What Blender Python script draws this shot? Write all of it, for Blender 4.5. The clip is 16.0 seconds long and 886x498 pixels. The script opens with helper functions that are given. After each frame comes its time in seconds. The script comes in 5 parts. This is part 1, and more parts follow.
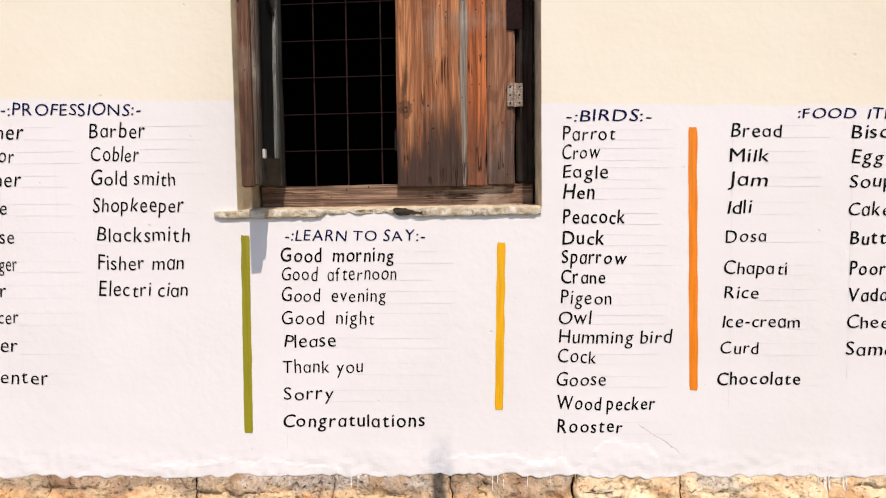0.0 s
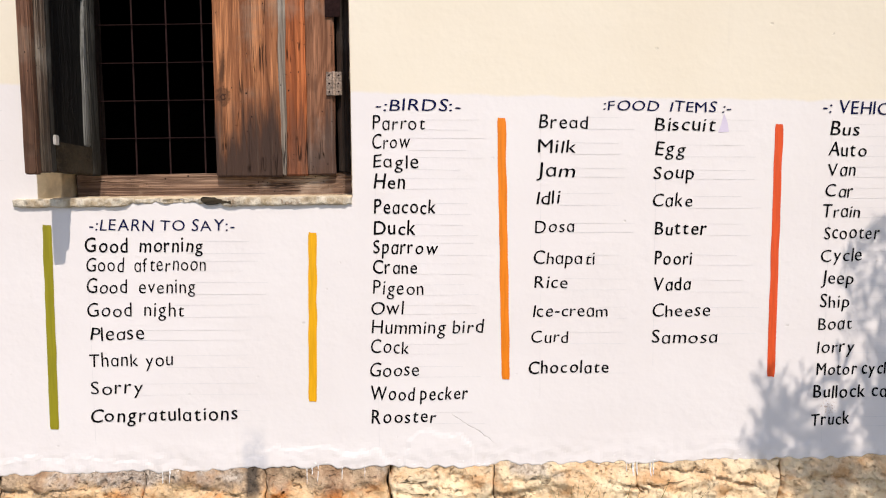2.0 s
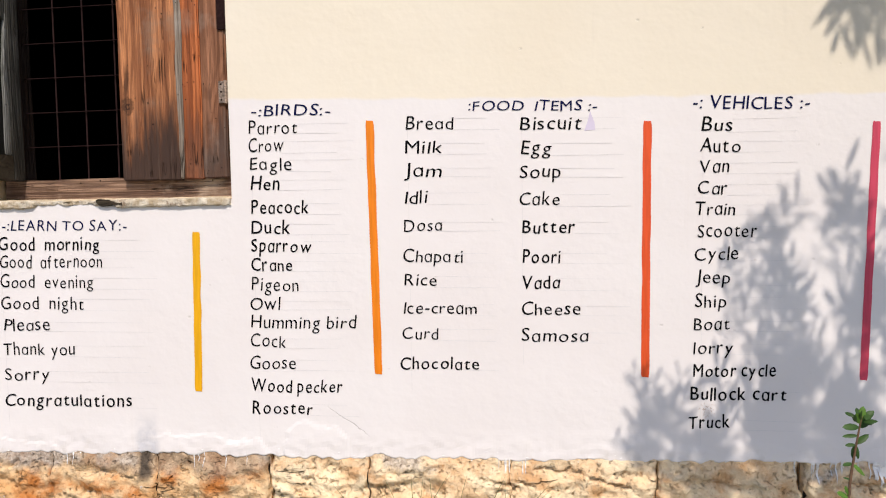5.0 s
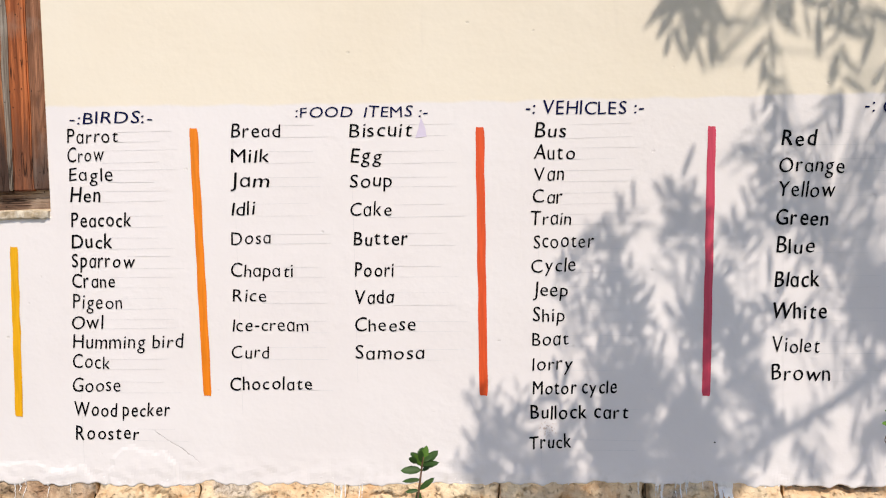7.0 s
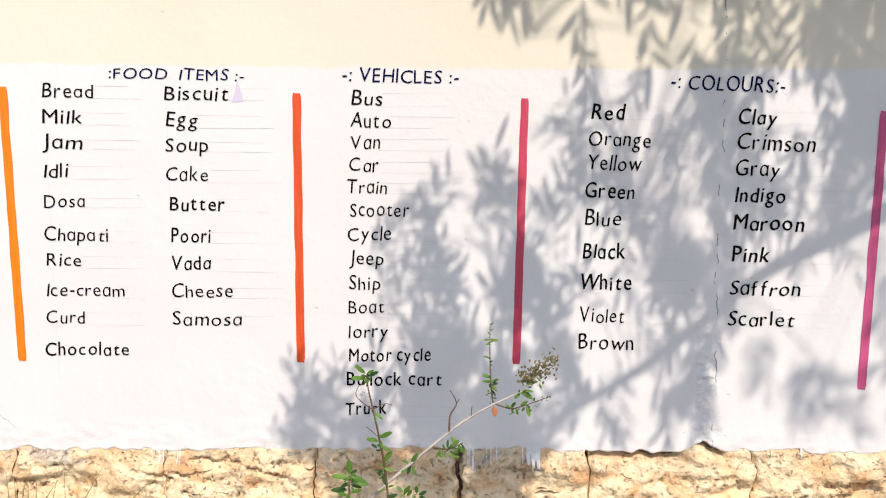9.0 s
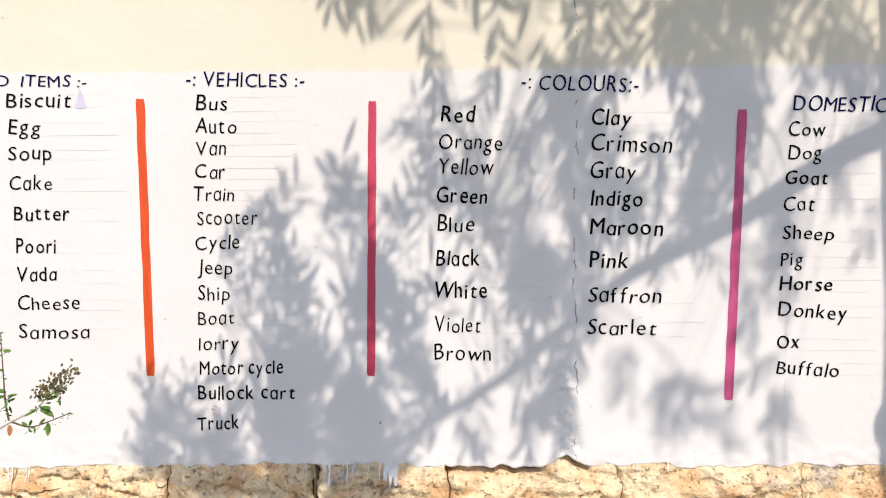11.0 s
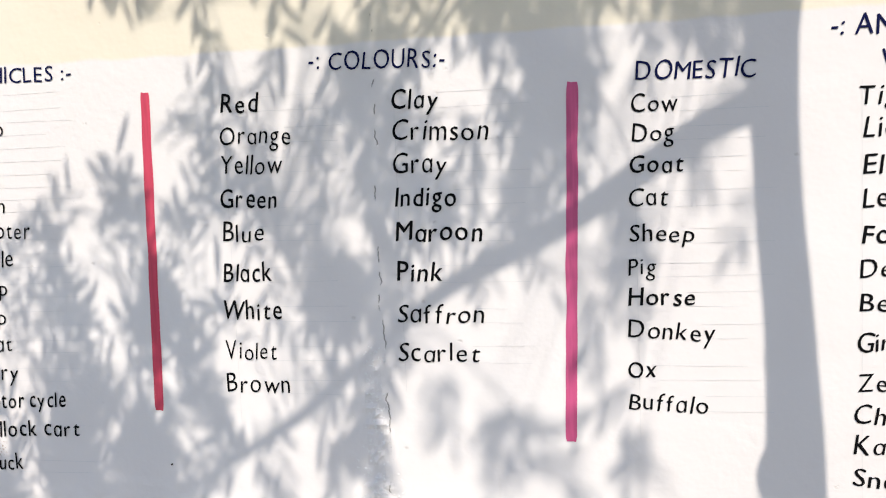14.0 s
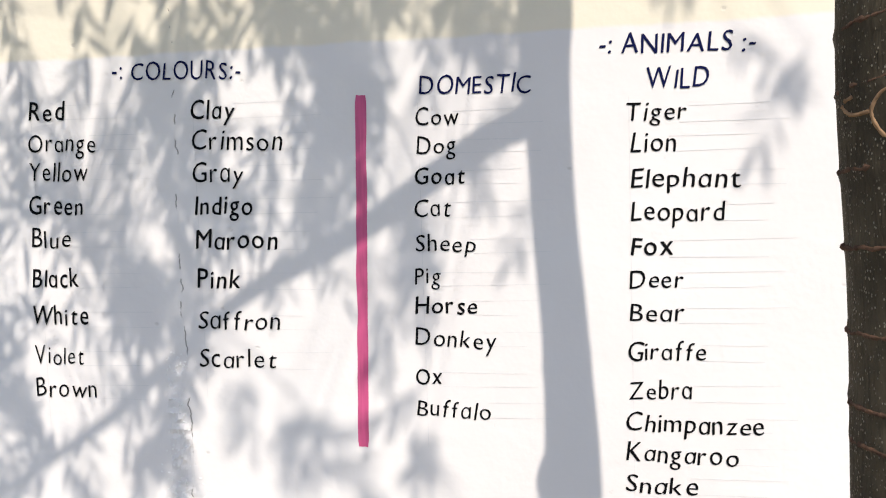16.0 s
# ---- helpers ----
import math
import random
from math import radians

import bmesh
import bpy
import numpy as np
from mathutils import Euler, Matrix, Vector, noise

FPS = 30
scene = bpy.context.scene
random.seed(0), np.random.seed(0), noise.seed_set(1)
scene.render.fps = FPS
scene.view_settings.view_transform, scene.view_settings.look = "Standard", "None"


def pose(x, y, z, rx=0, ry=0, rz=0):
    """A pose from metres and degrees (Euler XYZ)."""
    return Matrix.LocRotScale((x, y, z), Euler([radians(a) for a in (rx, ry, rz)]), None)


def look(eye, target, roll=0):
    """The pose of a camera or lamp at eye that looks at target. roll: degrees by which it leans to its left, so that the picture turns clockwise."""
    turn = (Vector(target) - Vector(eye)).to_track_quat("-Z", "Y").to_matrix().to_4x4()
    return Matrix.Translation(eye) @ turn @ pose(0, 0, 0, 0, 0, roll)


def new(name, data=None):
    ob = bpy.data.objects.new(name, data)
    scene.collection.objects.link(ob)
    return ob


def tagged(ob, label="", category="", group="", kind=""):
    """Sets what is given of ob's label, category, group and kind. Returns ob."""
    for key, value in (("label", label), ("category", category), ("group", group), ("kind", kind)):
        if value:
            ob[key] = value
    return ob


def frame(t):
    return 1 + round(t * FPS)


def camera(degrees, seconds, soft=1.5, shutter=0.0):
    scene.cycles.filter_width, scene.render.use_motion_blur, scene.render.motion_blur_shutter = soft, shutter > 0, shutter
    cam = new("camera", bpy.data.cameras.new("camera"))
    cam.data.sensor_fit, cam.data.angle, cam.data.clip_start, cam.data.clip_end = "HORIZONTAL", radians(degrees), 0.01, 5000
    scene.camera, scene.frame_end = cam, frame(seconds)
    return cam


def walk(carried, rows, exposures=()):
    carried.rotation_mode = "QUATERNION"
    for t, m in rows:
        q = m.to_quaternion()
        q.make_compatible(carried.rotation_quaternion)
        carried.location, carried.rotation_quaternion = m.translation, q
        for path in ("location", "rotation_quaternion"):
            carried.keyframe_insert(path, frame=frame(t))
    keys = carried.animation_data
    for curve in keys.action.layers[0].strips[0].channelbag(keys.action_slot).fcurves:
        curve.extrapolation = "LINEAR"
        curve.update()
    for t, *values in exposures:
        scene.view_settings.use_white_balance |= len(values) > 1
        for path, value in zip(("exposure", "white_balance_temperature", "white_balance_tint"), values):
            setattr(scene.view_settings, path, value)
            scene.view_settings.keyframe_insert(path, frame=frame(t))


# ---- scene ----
cam = camera(67.9, 16.0, soft=1.1)
METRES, EYE, TURN = 3.6, 1.4, 3.51
ROWS = [
    (0.0, 0.0, 0.0, 0.0, -0.05, -3.67, 0.77),
    (0.5, 0.0279, -0.009, -0.0031, -0.09, -4.12, 1.04),
    (1.0, 0.0637, -0.0053, -0.0048, -1.91, -3.5, 0.69),
    (1.5, 0.096, 0.0019, -0.005, -3.61, -4.02, 0.15),
    (2.0, 0.1217, 0.0002, -0.0052, -3.58, -4.19, 0.53),
    (2.5, 0.1559, -0.0081, -0.0062, -0.55, -3.96, 0.56),
    (3.0, 0.1819, -0.0162, -0.0092, 0.68, -3.84, 0.57),
    (5.5, 0.3258, -0.0161, -0.0137, 2.86, -3.48, 0.94),
    (6.0, 0.3617, -0.003, -0.0143, 2.5, -3.48, 0.89),
    (6.5, 0.3858, 0.0107, -0.0149, 1.46, -2.47, 1.4),
    (7.0, 0.4147, 0.0126, -0.0158, 1.4, -2.58, 1.35),
    (7.5, 0.4501, 0.0035, -0.0176, 1.71, -2.91, 0.65),
    (8.0, 0.472, -0.0079, -0.021, 1.87, -3.56, 0.39),
    (8.5, 0.5015, -0.0009, -0.0234, 0.37, -4.08, 0.45),
    (9.0, 0.5329, 0.0112, -0.0216, -1.33, -4.9, 0.22),
    (11.5, 0.6712, 0.0334, -0.0284, -0.43, -3.64, 1.07),
    (12.0, 0.6885, 0.0479, -0.0296, -0.22, -3.53, 1.73),
    (12.5, 0.7277, 0.0657, -0.0315, 1.76, -4.22, 1.99),
    (13.0, 0.7693, 0.0732, -0.0303, 3.54, -4.26, 1.49),
    (13.5, 0.7979, 0.087, -0.0341, 4.18, -3.89, 1.57),
    (14.0, 0.8282, 0.1107, -0.0306, 4.68, -3.72, 2.47),
    (14.5, 0.8502, 0.1281, -0.0288, 3.3, -3.89, 3.18),
    (15.0, 0.8773, 0.1236, -0.0289, 3.86, -3.91, 2.23),
    (15.5, 0.916, 0.1102, -0.0294, 4.79, -3.85, 1.27),
    (16.0, 0.9463, 0.1106, -0.0329, 3.74, -3.22, 1.9),
]

EXPOSURES = [(0.0, -0.28, 6750, 17), (3.0, -0.28, 6750, 16), (6.0, -0.31, 6750, 16), (7.5, -0.31, 6750, 15), (8.5, -0.21, 6700, 15), (9.2, -0.09, 6700, 14), (12.5, -0.08, 6650, 13), (14.5, -0.04, 6600, 12), (16.0, -0.02, 6600, 12)]
walk(cam, [(t, pose(0, -0.551 * METRES, EYE, 0, 0, TURN) @ pose(METRES * x, METRES * y, METRES * z, 90 + pitch, roll, yaw)) for t, x, y, z, yaw, pitch, roll in ROWS], EXPOSURES)

# ---- light: a high sun in front of the wall, a little to the right, and a clear sky ----
SLANT, DROP = 0.27, 1.30            # sideways and downward run of the sun's rays for each metre towards the wall
world = bpy.data.worlds.new("sky")
scene.world = world
world.use_nodes = True
sky = world.node_tree.nodes.new("ShaderNodeTexSky")
sky.sky_type, sky.sun_disc = "NISHITA", False
sky.sun_elevation = math.atan2(DROP, math.hypot(1, SLANT))
sky.sun_rotation = math.atan2(SLANT, -1)
background = world.node_tree.nodes["Background"]
background.inputs["Strength"].default_value = 0.165
world.node_tree.links.new(sky.outputs[0], background.inputs["Color"])
sun = new("sun", bpy.data.lights.new("sun", "SUN"))
sun.data.energy, sun.data.angle, sun.data.color = 4.4, radians(0.55), (1.0, 0.935, 0.83)
sun.matrix_world = look((SLANT, -1, DROP), (0, 0, 0))


# ---- materials ----
class Mat:
    """A node material with short ways to its usual nodes."""

    def __init__(self, name, rough=0.8, metal=0.0, spec=0.3):
        self.m = bpy.data.materials.new(name)
        self.m.use_nodes = True
        self.t = self.m.node_tree
        self.b = self.t.nodes["Principled BSDF"]
        self.b.inputs["Roughness"].default_value = rough
        self.b.inputs["Metallic"].default_value = metal
        self.b.inputs["Specular IOR Level"].default_value = spec
        self.co = self.add("ShaderNodeTexCoord").outputs["Object"]

    def add(self, kind):
        return self.t.nodes.new(kind)

    def link(self, a, b):
        self.t.links.new(a, b)

    def put(self, socket, value):
        if isinstance(value, (int, float)):
            socket.default_value = value
        elif isinstance(value, tuple):
            socket.default_value = (*value, 1.0)[:len(socket.default_value)]
        else:
            self.link(value, socket)

    def scaled(self, x, y, z, shift=(0, 0, 0)):
        n = self.add("ShaderNodeMapping")
        n.inputs["Scale"].default_value = (x, y, z)
        n.inputs["Location"].default_value = shift
        self.link(self.co, n.inputs["Vector"])
        return n.outputs[0]

    def noise(self, scale, detail=4.0, rough=0.55, at=None, distort=0.0):
        n = self.add("ShaderNodeTexNoise")
        n.inputs["Scale"].default_value, n.inputs["Detail"].default_value = scale, detail
        n.inputs["Roughness"].default_value, n.inputs["Distortion"].default_value = rough, distort
        self.link(at or self.co, n.inputs["Vector"])
        return n.outputs["Fac"]

    def cells(self, scale, feature="F1", at=None):
        n = self.add("ShaderNodeTexVoronoi")
        n.feature = feature
        n.inputs["Scale"].default_value = scale
        self.link(at or self.co, n.inputs["Vector"])
        return n.outputs["Distance"]

    def axes(self):
        n = self.add("ShaderNodeSeparateXYZ")
        self.link(self.co, n.inputs[0])
        return n.outputs

    def calc(self, op, a, b=0.0, c=0.0):
        n = self.add("ShaderNodeMath")
        n.operation = op
        for i, v in enumerate((a, b, c)):
            self.put(n.inputs[i], v)
        return n.outputs[0]

    def ramp(self, fac, low, high, a=0.0, b=1.0):
        n = self.add("ShaderNodeMapRange")
        n.interpolation_type = "SMOOTHSTEP"
        for i, v in enumerate((fac, low, high, a, b)):
            self.put(n.inputs[i], v)
        return n.outputs[0]

    def mix(self, fac, a, b, how="MIX"):
        n = self.add("ShaderNodeMix")
        n.data_type, n.blend_type = "RGBA", how
        self.put(n.inputs[0], fac)
        self.put(n.inputs[6], a)
        self.put(n.inputs[7], b)
        return n.outputs[2]

    def random(self):
        return self.add("ShaderNodeObjectInfo").outputs["Random"]

    def island(self):
        return self.add("ShaderNodeNewGeometry").outputs["Random Per Island"]

    def done(self, colour, height=None, strength=0.3, distance=0.01, rough=None):
        self.put(self.b.inputs["Base Color"], colour)
        if rough is not None:
            self.put(self.b.inputs["Roughness"], rough)
        if height is not None:
            n = self.add("ShaderNodeBump")
            n.inputs["Strength"].default_value, n.inputs["Distance"].default_value = strength, distance
            self.link(height, n.inputs["Height"])
            self.link(n.outputs[0], self.b.inputs["Normal"])
        return self.m


def wall_paint():
    """Whitewash below, cream above, on hand-trowelled plaster with pits and one long crack."""
    k = Mat("wall_paint", 0.88, spec=0.15)
    x, y, z = k.axes()
    line = k.calc("ADD", k.calc("MULTIPLY_ADD", x, -0.0275, 1.703), k.calc("MULTIPLY", k.calc("MULTIPLY", x, x), 0.003))
    wob = k.calc("MULTIPLY", k.calc("SUBTRACT", k.noise(9, 3), 0.5), 0.02)
    above = k.ramp(k.calc("ADD", k.calc("SUBTRACT", z, line), wob), -0.006, 0.006)
    broad, fine = k.noise(1.6, 3), k.noise(38, 5)
    white = k.mix(k.ramp(broad, 0.3, 0.7), (0.80, 0.765, 0.75), (0.83, 0.805, 0.795))
    cream = k.mix(k.ramp(broad, 0.3, 0.7), (0.82, 0.75, 0.61), (0.84, 0.78, 0.65))
    colour = k.mix(above, white, cream)
    streak = k.noise(5, 4, 0.6, k.scaled(6, 1, 0.5))
    colour = k.mix(k.ramp(streak, 0.62, 0.8, 0.0, 0.10), colour, (0.6, 0.55, 0.47))
    # grimy smears close to the foot of the wall
    low = k.ramp(k.calc("ADD", z, k.calc("MULTIPLY", k.noise(14, 4), 0.12)), 0.70, 0.62)
    colour = k.mix(k.calc("MULTIPLY", low, k.ramp(k.noise(30, 5), 0.5, 0.72, 0.0, 0.35)), colour, (0.55, 0.5, 0.42))
    stain = k.calc("MULTIPLY", k.ramp(k.calc("ABSOLUTE", k.calc("ADD", x, 0.135)), 0.02, 0.05, 1.0, 0.0), k.ramp(z, 0.73, 0.62))
    colour = k.mix(k.calc("MULTIPLY", stain, k.ramp(k.noise(25, 4), 0.3, 0.6, 0.15, 0.6)), colour, (0.45, 0.47, 0.52))
    # a spatter of brown under one word
    sx, sz = k.calc("SUBTRACT", x, 1.612), k.calc("SUBTRACT", z, 0.742)
    spat = k.ramp(k.calc("SQRT", k.calc("ADD", k.calc("MULTIPLY", sx, sx), k.calc("MULTIPLY", sz, sz))), 0.012, 0.034, 1.0, 0.0)
    colour = k.mix(k.calc("MULTIPLY", spat, k.ramp(k.noise(150, 3, 0.6), 0.52, 0.62, 0.0, 0.6)), colour, (0.36, 0.22, 0.13))
    # specks and pits
    pit = k.ramp(k.cells(9, at=k.scaled(1, 1, 1.4)), 0.02, 0.075, 1.0, 0.0)
    pit = k.calc("MULTIPLY", pit, k.ramp(k.noise(70, 3), 0.42, 0.56))
    colour = k.mix(k.calc("MULTIPLY", pit, 0.3), colour, (0.42, 0.38, 0.33))
    # the crack
    wave = k.calc("MULTIPLY", k.calc("SUBTRACT", k.noise(6, 5, 0.65, k.scaled(0.01, 0.01, 1)), 0.5), 0.07)
    off = k.calc("ABSOLUTE", k.calc("SUBTRACT", k.calc("SUBTRACT", x, 2.604), wave))
    crack = k.calc("MULTIPLY", k.ramp(off, 0.0006, 0.0024, 1.0, 0.0), k.ramp(k.noise(22, 4), 0.49, 0.57))
    colour = k.mix(k.calc("MULTIPLY", crack, 0.65), colour, (0.10, 0.085, 0.07))
    # a hairline crack low beside the birds
    run = k.calc("ADD", z, k.calc("MULTIPLY_ADD", x, 0.68, -1.050))
    run = k.calc("ADD", run, k.calc("MULTIPLY_ADD", k.noise(14, 4, 0.65), 0.05, -0.025))
    hair = k.calc("MULTIPLY", k.ramp(k.calc("ABSOLUTE", run), 0.0004, 0.002, 1.0, 0.0), k.ramp(k.calc("ABSOLUTE", k.calc("SUBTRACT", x, 0.525)), 0.05, 0.07, 1.0, 0.0))
    colour = k.mix(k.calc("MULTIPLY", hair, 0.4), colour, (0.3, 0.26, 0.22))
    trowel = k.ramp(k.noise(2.4, 3, 0.5), 0.46, 0.62, 0.04, 0.26)
    height = k.calc("ADD", k.calc("MULTIPLY", fine, trowel), k.calc("MULTIPLY", k.noise(7, 4, 0.6), 0.8))
    height = k.calc("SUBTRACT", height, k.calc("MULTIPLY", hair, 0.5))
    height = k.calc("ADD", height, k.calc("MULTIPLY", k.noise(1.0, 4, 0.6, k.scaled(4, 4, 30)), 0.07))
    height = k.calc("SUBTRACT", height, k.calc("MULTIPLY", pit, 0.22))
    height = k.calc("SUBTRACT", height, k.calc("MULTIPLY", crack, 0.8))
    return k.done(colour, height, 0.5, 0.008)


def laterite(name, dark, mid, pale, smear):
    """Soft rusty block stone; smear: how much old grey-brown mortar lies over its upper edge."""
    k = Mat(name, 0.95, spec=0.1)
    x, y, z = k.axes()
    base = k.mix(k.random(), mid, tuple(0.5 * (a + b) for a, b in zip(mid, pale)))
    base = k.mix(k.ramp(k.noise(7, 5, 0.62), 0.44, 0.62), base, dark)
    base = k.mix(k.ramp(k.noise(8, 5, 0.62, k.scaled(1, 1, 1.5, (3, 1, 2))), 0.40, 0.60), base, pale)
    base = k.mix(k.ramp(k.noise(10, 5, 0.7, k.scaled(1, 1, 1, (7, 3, 5))), 0.64, 0.74, 0.0, 0.3), base, (0.34, 0.22, 0.13))
    high = k.ramp(k.calc("ADD", z, k.calc("MULTIPLY", k.noise(8, 5, 0.65, k.scaled(1, 1, 1, (1, 9, 4))), 0.16)), 0.585, 0.62)
    base = k.mix(k.calc("MULTIPLY", high, smear), base, k.mix(k.ramp(k.noise(19, 5, 0.7), 0.4, 0.6), (0.20, 0.14, 0.10), (0.46, 0.35, 0.25)))
    vein = k.ramp(k.calc("ABSOLUTE", k.calc("SUBTRACT", k.noise(3.2, 4, 0.55, k.scaled(0.7, 1, 2.4)), 0.5)), 0.002, 0.012, 1.0, 0.0)
    vein = k.calc("MULTIPLY", vein, k.ramp(k.noise(4, 4), 0.58, 0.64))
    base = k.mix(k.calc("MULTIPLY", vein, 0.45), base, (0.16, 0.09, 0.05))
    pit = k.ramp(k.noise(75, 4, 0.7), 0.58, 0.72)
    base = k.mix(k.calc("MULTIPLY", pit, 0.12), base, (0.30, 0.17, 0.09))
    soot = k.calc("MULTIPLY", k.ramp(k.calc("ABSOLUTE", k.calc("ADD", k.calc("ADD", x, 1.445), k.calc("MULTIPLY_ADD", k.noise(18, 3), 0.05, -0.025))), 0.012, 0.03, 1.0, 0.0), k.ramp(z, 0.47, 0.52))
    base = k.mix(k.calc("MULTIPLY", soot, 0.85), base, (0.045, 0.04, 0.036))
    dab = k.calc("MULTIPLY", k.ramp(k.noise(3.3, 4, 0.65, k.scaled(1, 1, 1, (2, 6, 1))), 0.55, 0.64), k.ramp(k.calc("ADD", z, k.calc("MULTIPLY", k.noise(17, 4, 0.6), 0.07)), 0.56, 0.585))
    base = k.mix(k.calc("MULTIPLY", dab, 0.75), base, k.mix(k.ramp(k.noise(60, 4, 0.7), 0.4, 0.6), (0.30, 0.26, 0.22), (0.58, 0.52, 0.45)))
    fleck = k.ramp(k.noise(33, 3, 0.6, k.scaled(1, 1, 1, (4, 4, 4))), 0.70, 0.74)
    base = k.mix(k.calc("MULTIPLY", fleck, 0.8), base, (0.78, 0.75, 0.70))
    height = k.calc("SUBTRACT", k.calc("ADD", k.calc("MULTIPLY", k.noise(45, 6, 0.6), 0.4), k.calc("MULTIPLY", k.noise(9, 5, 0.6), 2.6)), k.calc("ADD", k.calc("MULTIPLY", pit, 0.6), k.calc("MULTIPLY", vein, 1.6)))
    return k.done(base, height, 0.9, 0.018)


def mortar():
    k = Mat("old_mortar", 0.95, spec=0.1)
    c = k.mix(k.ramp(k.noise(11, 5, 0.65), 0.4, 0.62), (0.15, 0.12, 0.095), (0.42, 0.33, 0.22))
    c = k.mix(k.ramp(k.noise(40, 4), 0.62, 0.7), c, (0.6, 0.56, 0.5))
    return k.done(c, k.noise(50, 6, 0.7), 0.9, 0.012)


def wood(name, dark, light, grey, stain, scale=1.0, soak=0.93, lying=False, knot=None):
    """Weathered sawn timber; the grain runs along z of the object, or along x in a lying piece."""
    k = Mat(name, 0.75, spec=0.25)
    def along(a, b):
        return k.scaled(b, a, a) if lying else k.scaled(a, a, b)

    long = along(58 * scale, 0.8)
    grain = k.noise(1.0, 6, 0.65, long, 0.6)
    fibre = k.noise(1.0, 4, 0.6, along(190, 4))
    dark_line = k.ramp(k.noise(1.0, 3, 0.5, along(85, 0.55)), 0.57, 0.70, 0.0, 0.6)
    c = k.mix(k.ramp(grain, 0.38, 0.60), dark, light)
    c = k.mix(k.ramp(k.noise(1.0, 5, 0.65, k.scaled(9, 9, 3.5)), 0.45, 0.70, 0.0, 0.45), c, tuple(v * 0.85 for v in dark))
    c = k.mix(k.ramp(fibre, 0.35, 0.75, 0.0, 0.5), c, dark)
    c = k.mix(dark_line, c, tuple(v * 0.5 for v in dark))
    flow = k.noise(1.0, 2, 0.5, along(6.5, 0.8), 0.3)
    ring = k.ramp(k.calc("SINE", k.calc("MULTIPLY", flow, 95.0)), 0.1, 0.95, 0.0, 0.5)
    c = k.mix(ring, c, tuple(v * 0.8 for v in dark))
    c = k.mix(k.ramp(k.noise(1.0, 3, 0.6, along(430, 7)), 0.48, 0.66, 0.0, 0.65), c, tuple(v * 0.6 for v in dark))
    c = k.mix(k.ramp(k.noise(5, 5, 0.6), 0.52, 0.72, 0.0, 0.7), c, grey)
    x, y, z = k.axes()
    edge = k.calc("ADD", z, k.calc("MULTIPLY_ADD", k.noise(1.0, 4, 0.6, k.scaled(38, 38, 3.0)), 0.6, -0.30))
    damp = k.ramp(edge, 0.08, 0.34, 1.0, 0.0)
    c = k.mix(k.calc("MULTIPLY", damp, soak * 0.8), c, tuple(0.55 * v for v in dark))
    wet = k.ramp(edge, 0.06, 0.28, 1.0, 0.0)
    c = k.mix(k.calc("MULTIPLY", wet, soak), c, stain)
    pale = k.calc("MULTIPLY", damp, k.ramp(k.noise(1.0, 4, 0.6, k.scaled(60, 60, 2.0)), 0.58, 0.75))
    c = k.mix(k.calc("MULTIPLY", pale, 0.3 * soak), c, grey)
    crack = k.ramp(k.calc("ABSOLUTE", k.calc("SUBTRACT", k.noise(1.0, 3, 0.55, along(26 * scale, 0.9), 0.25), 0.5)), 0.004, 0.012, 0.65, 0.0)
    crack = k.calc("MULTIPLY", crack, k.ramp(k.noise(7, 3, 0.6), 0.50, 0.62))
    c = k.mix(crack, c, tuple(v * 0.22 for v in dark))
    hole = k.ramp(k.cells(19, at=k.scaled(1, 1, 0.8)), 0.035, 0.06, 1.0, 0.0)
    worm = k.calc("MULTIPLY", k.ramp(k.cells(62, at=k.scaled(1, 1, 0.75)), 0.09, 0.14, 1.0, 0.0), k.ramp(k.noise(9, 3, 0.6), 0.50, 0.58))
    hole = k.calc("MAXIMUM", k.calc("MAXIMUM", hole, worm), crack)
    c = k.mix(hole, c, (0.02, 0.012, 0.008))
    if knot:
        kx, kz, kr = knot
        dx = k.calc("MULTIPLY", k.calc("SUBTRACT", x, kx), 1.0 / kr)
        dz = k.calc("MULTIPLY", k.calc("SUBTRACT", z, kz), 0.7 / kr)
        far = k.calc("SQRT", k.calc("ADD", k.calc("MULTIPLY", dx, dx), k.calc("MULTIPLY", dz, dz)))
        far = k.calc("ADD", far, k.calc("MULTIPLY_ADD", k.noise(55, 4, 0.6), 1.8, -0.9))
        eye = k.calc("MULTIPLY", k.ramp(k.calc("SINE", k.calc("MULTIPLY", far, 9.0)), -0.6, 0.6, 0.6, 0.95), k.ramp(far, 0.5, 1.25, 1.0, 0.0))
        tail = k.calc("MULTIPLY", k.ramp(k.calc("ABSOLUTE", k.calc("ADD", dx, k.calc("MULTIPLY_ADD", k.noise(1.0, 4, 0.6, k.scaled(20, 20, 9)), 2.4, -1.2))), 0.1, 0.6, 1.0, 0.0), k.ramp(k.calc("ABSOLUTE", k.calc("SUBTRACT", dz, 2.6)), 0.5, 2.6, 0.75, 0.0))
        c = k.mix(k.calc("MAXIMUM", eye, tail), c, (0.045, 0.022, 0.014))
    return k.done(c, k.calc("SUBTRACT", k.calc("ADD", k.calc("SUBTRACT", grain, k.calc("MULTIPLY", ring, 0.5)), k.calc("MULTIPLY", fibre, 0.8)), k.calc("MULTIPLY", hole, 2.0)), 1.0, 0.006)


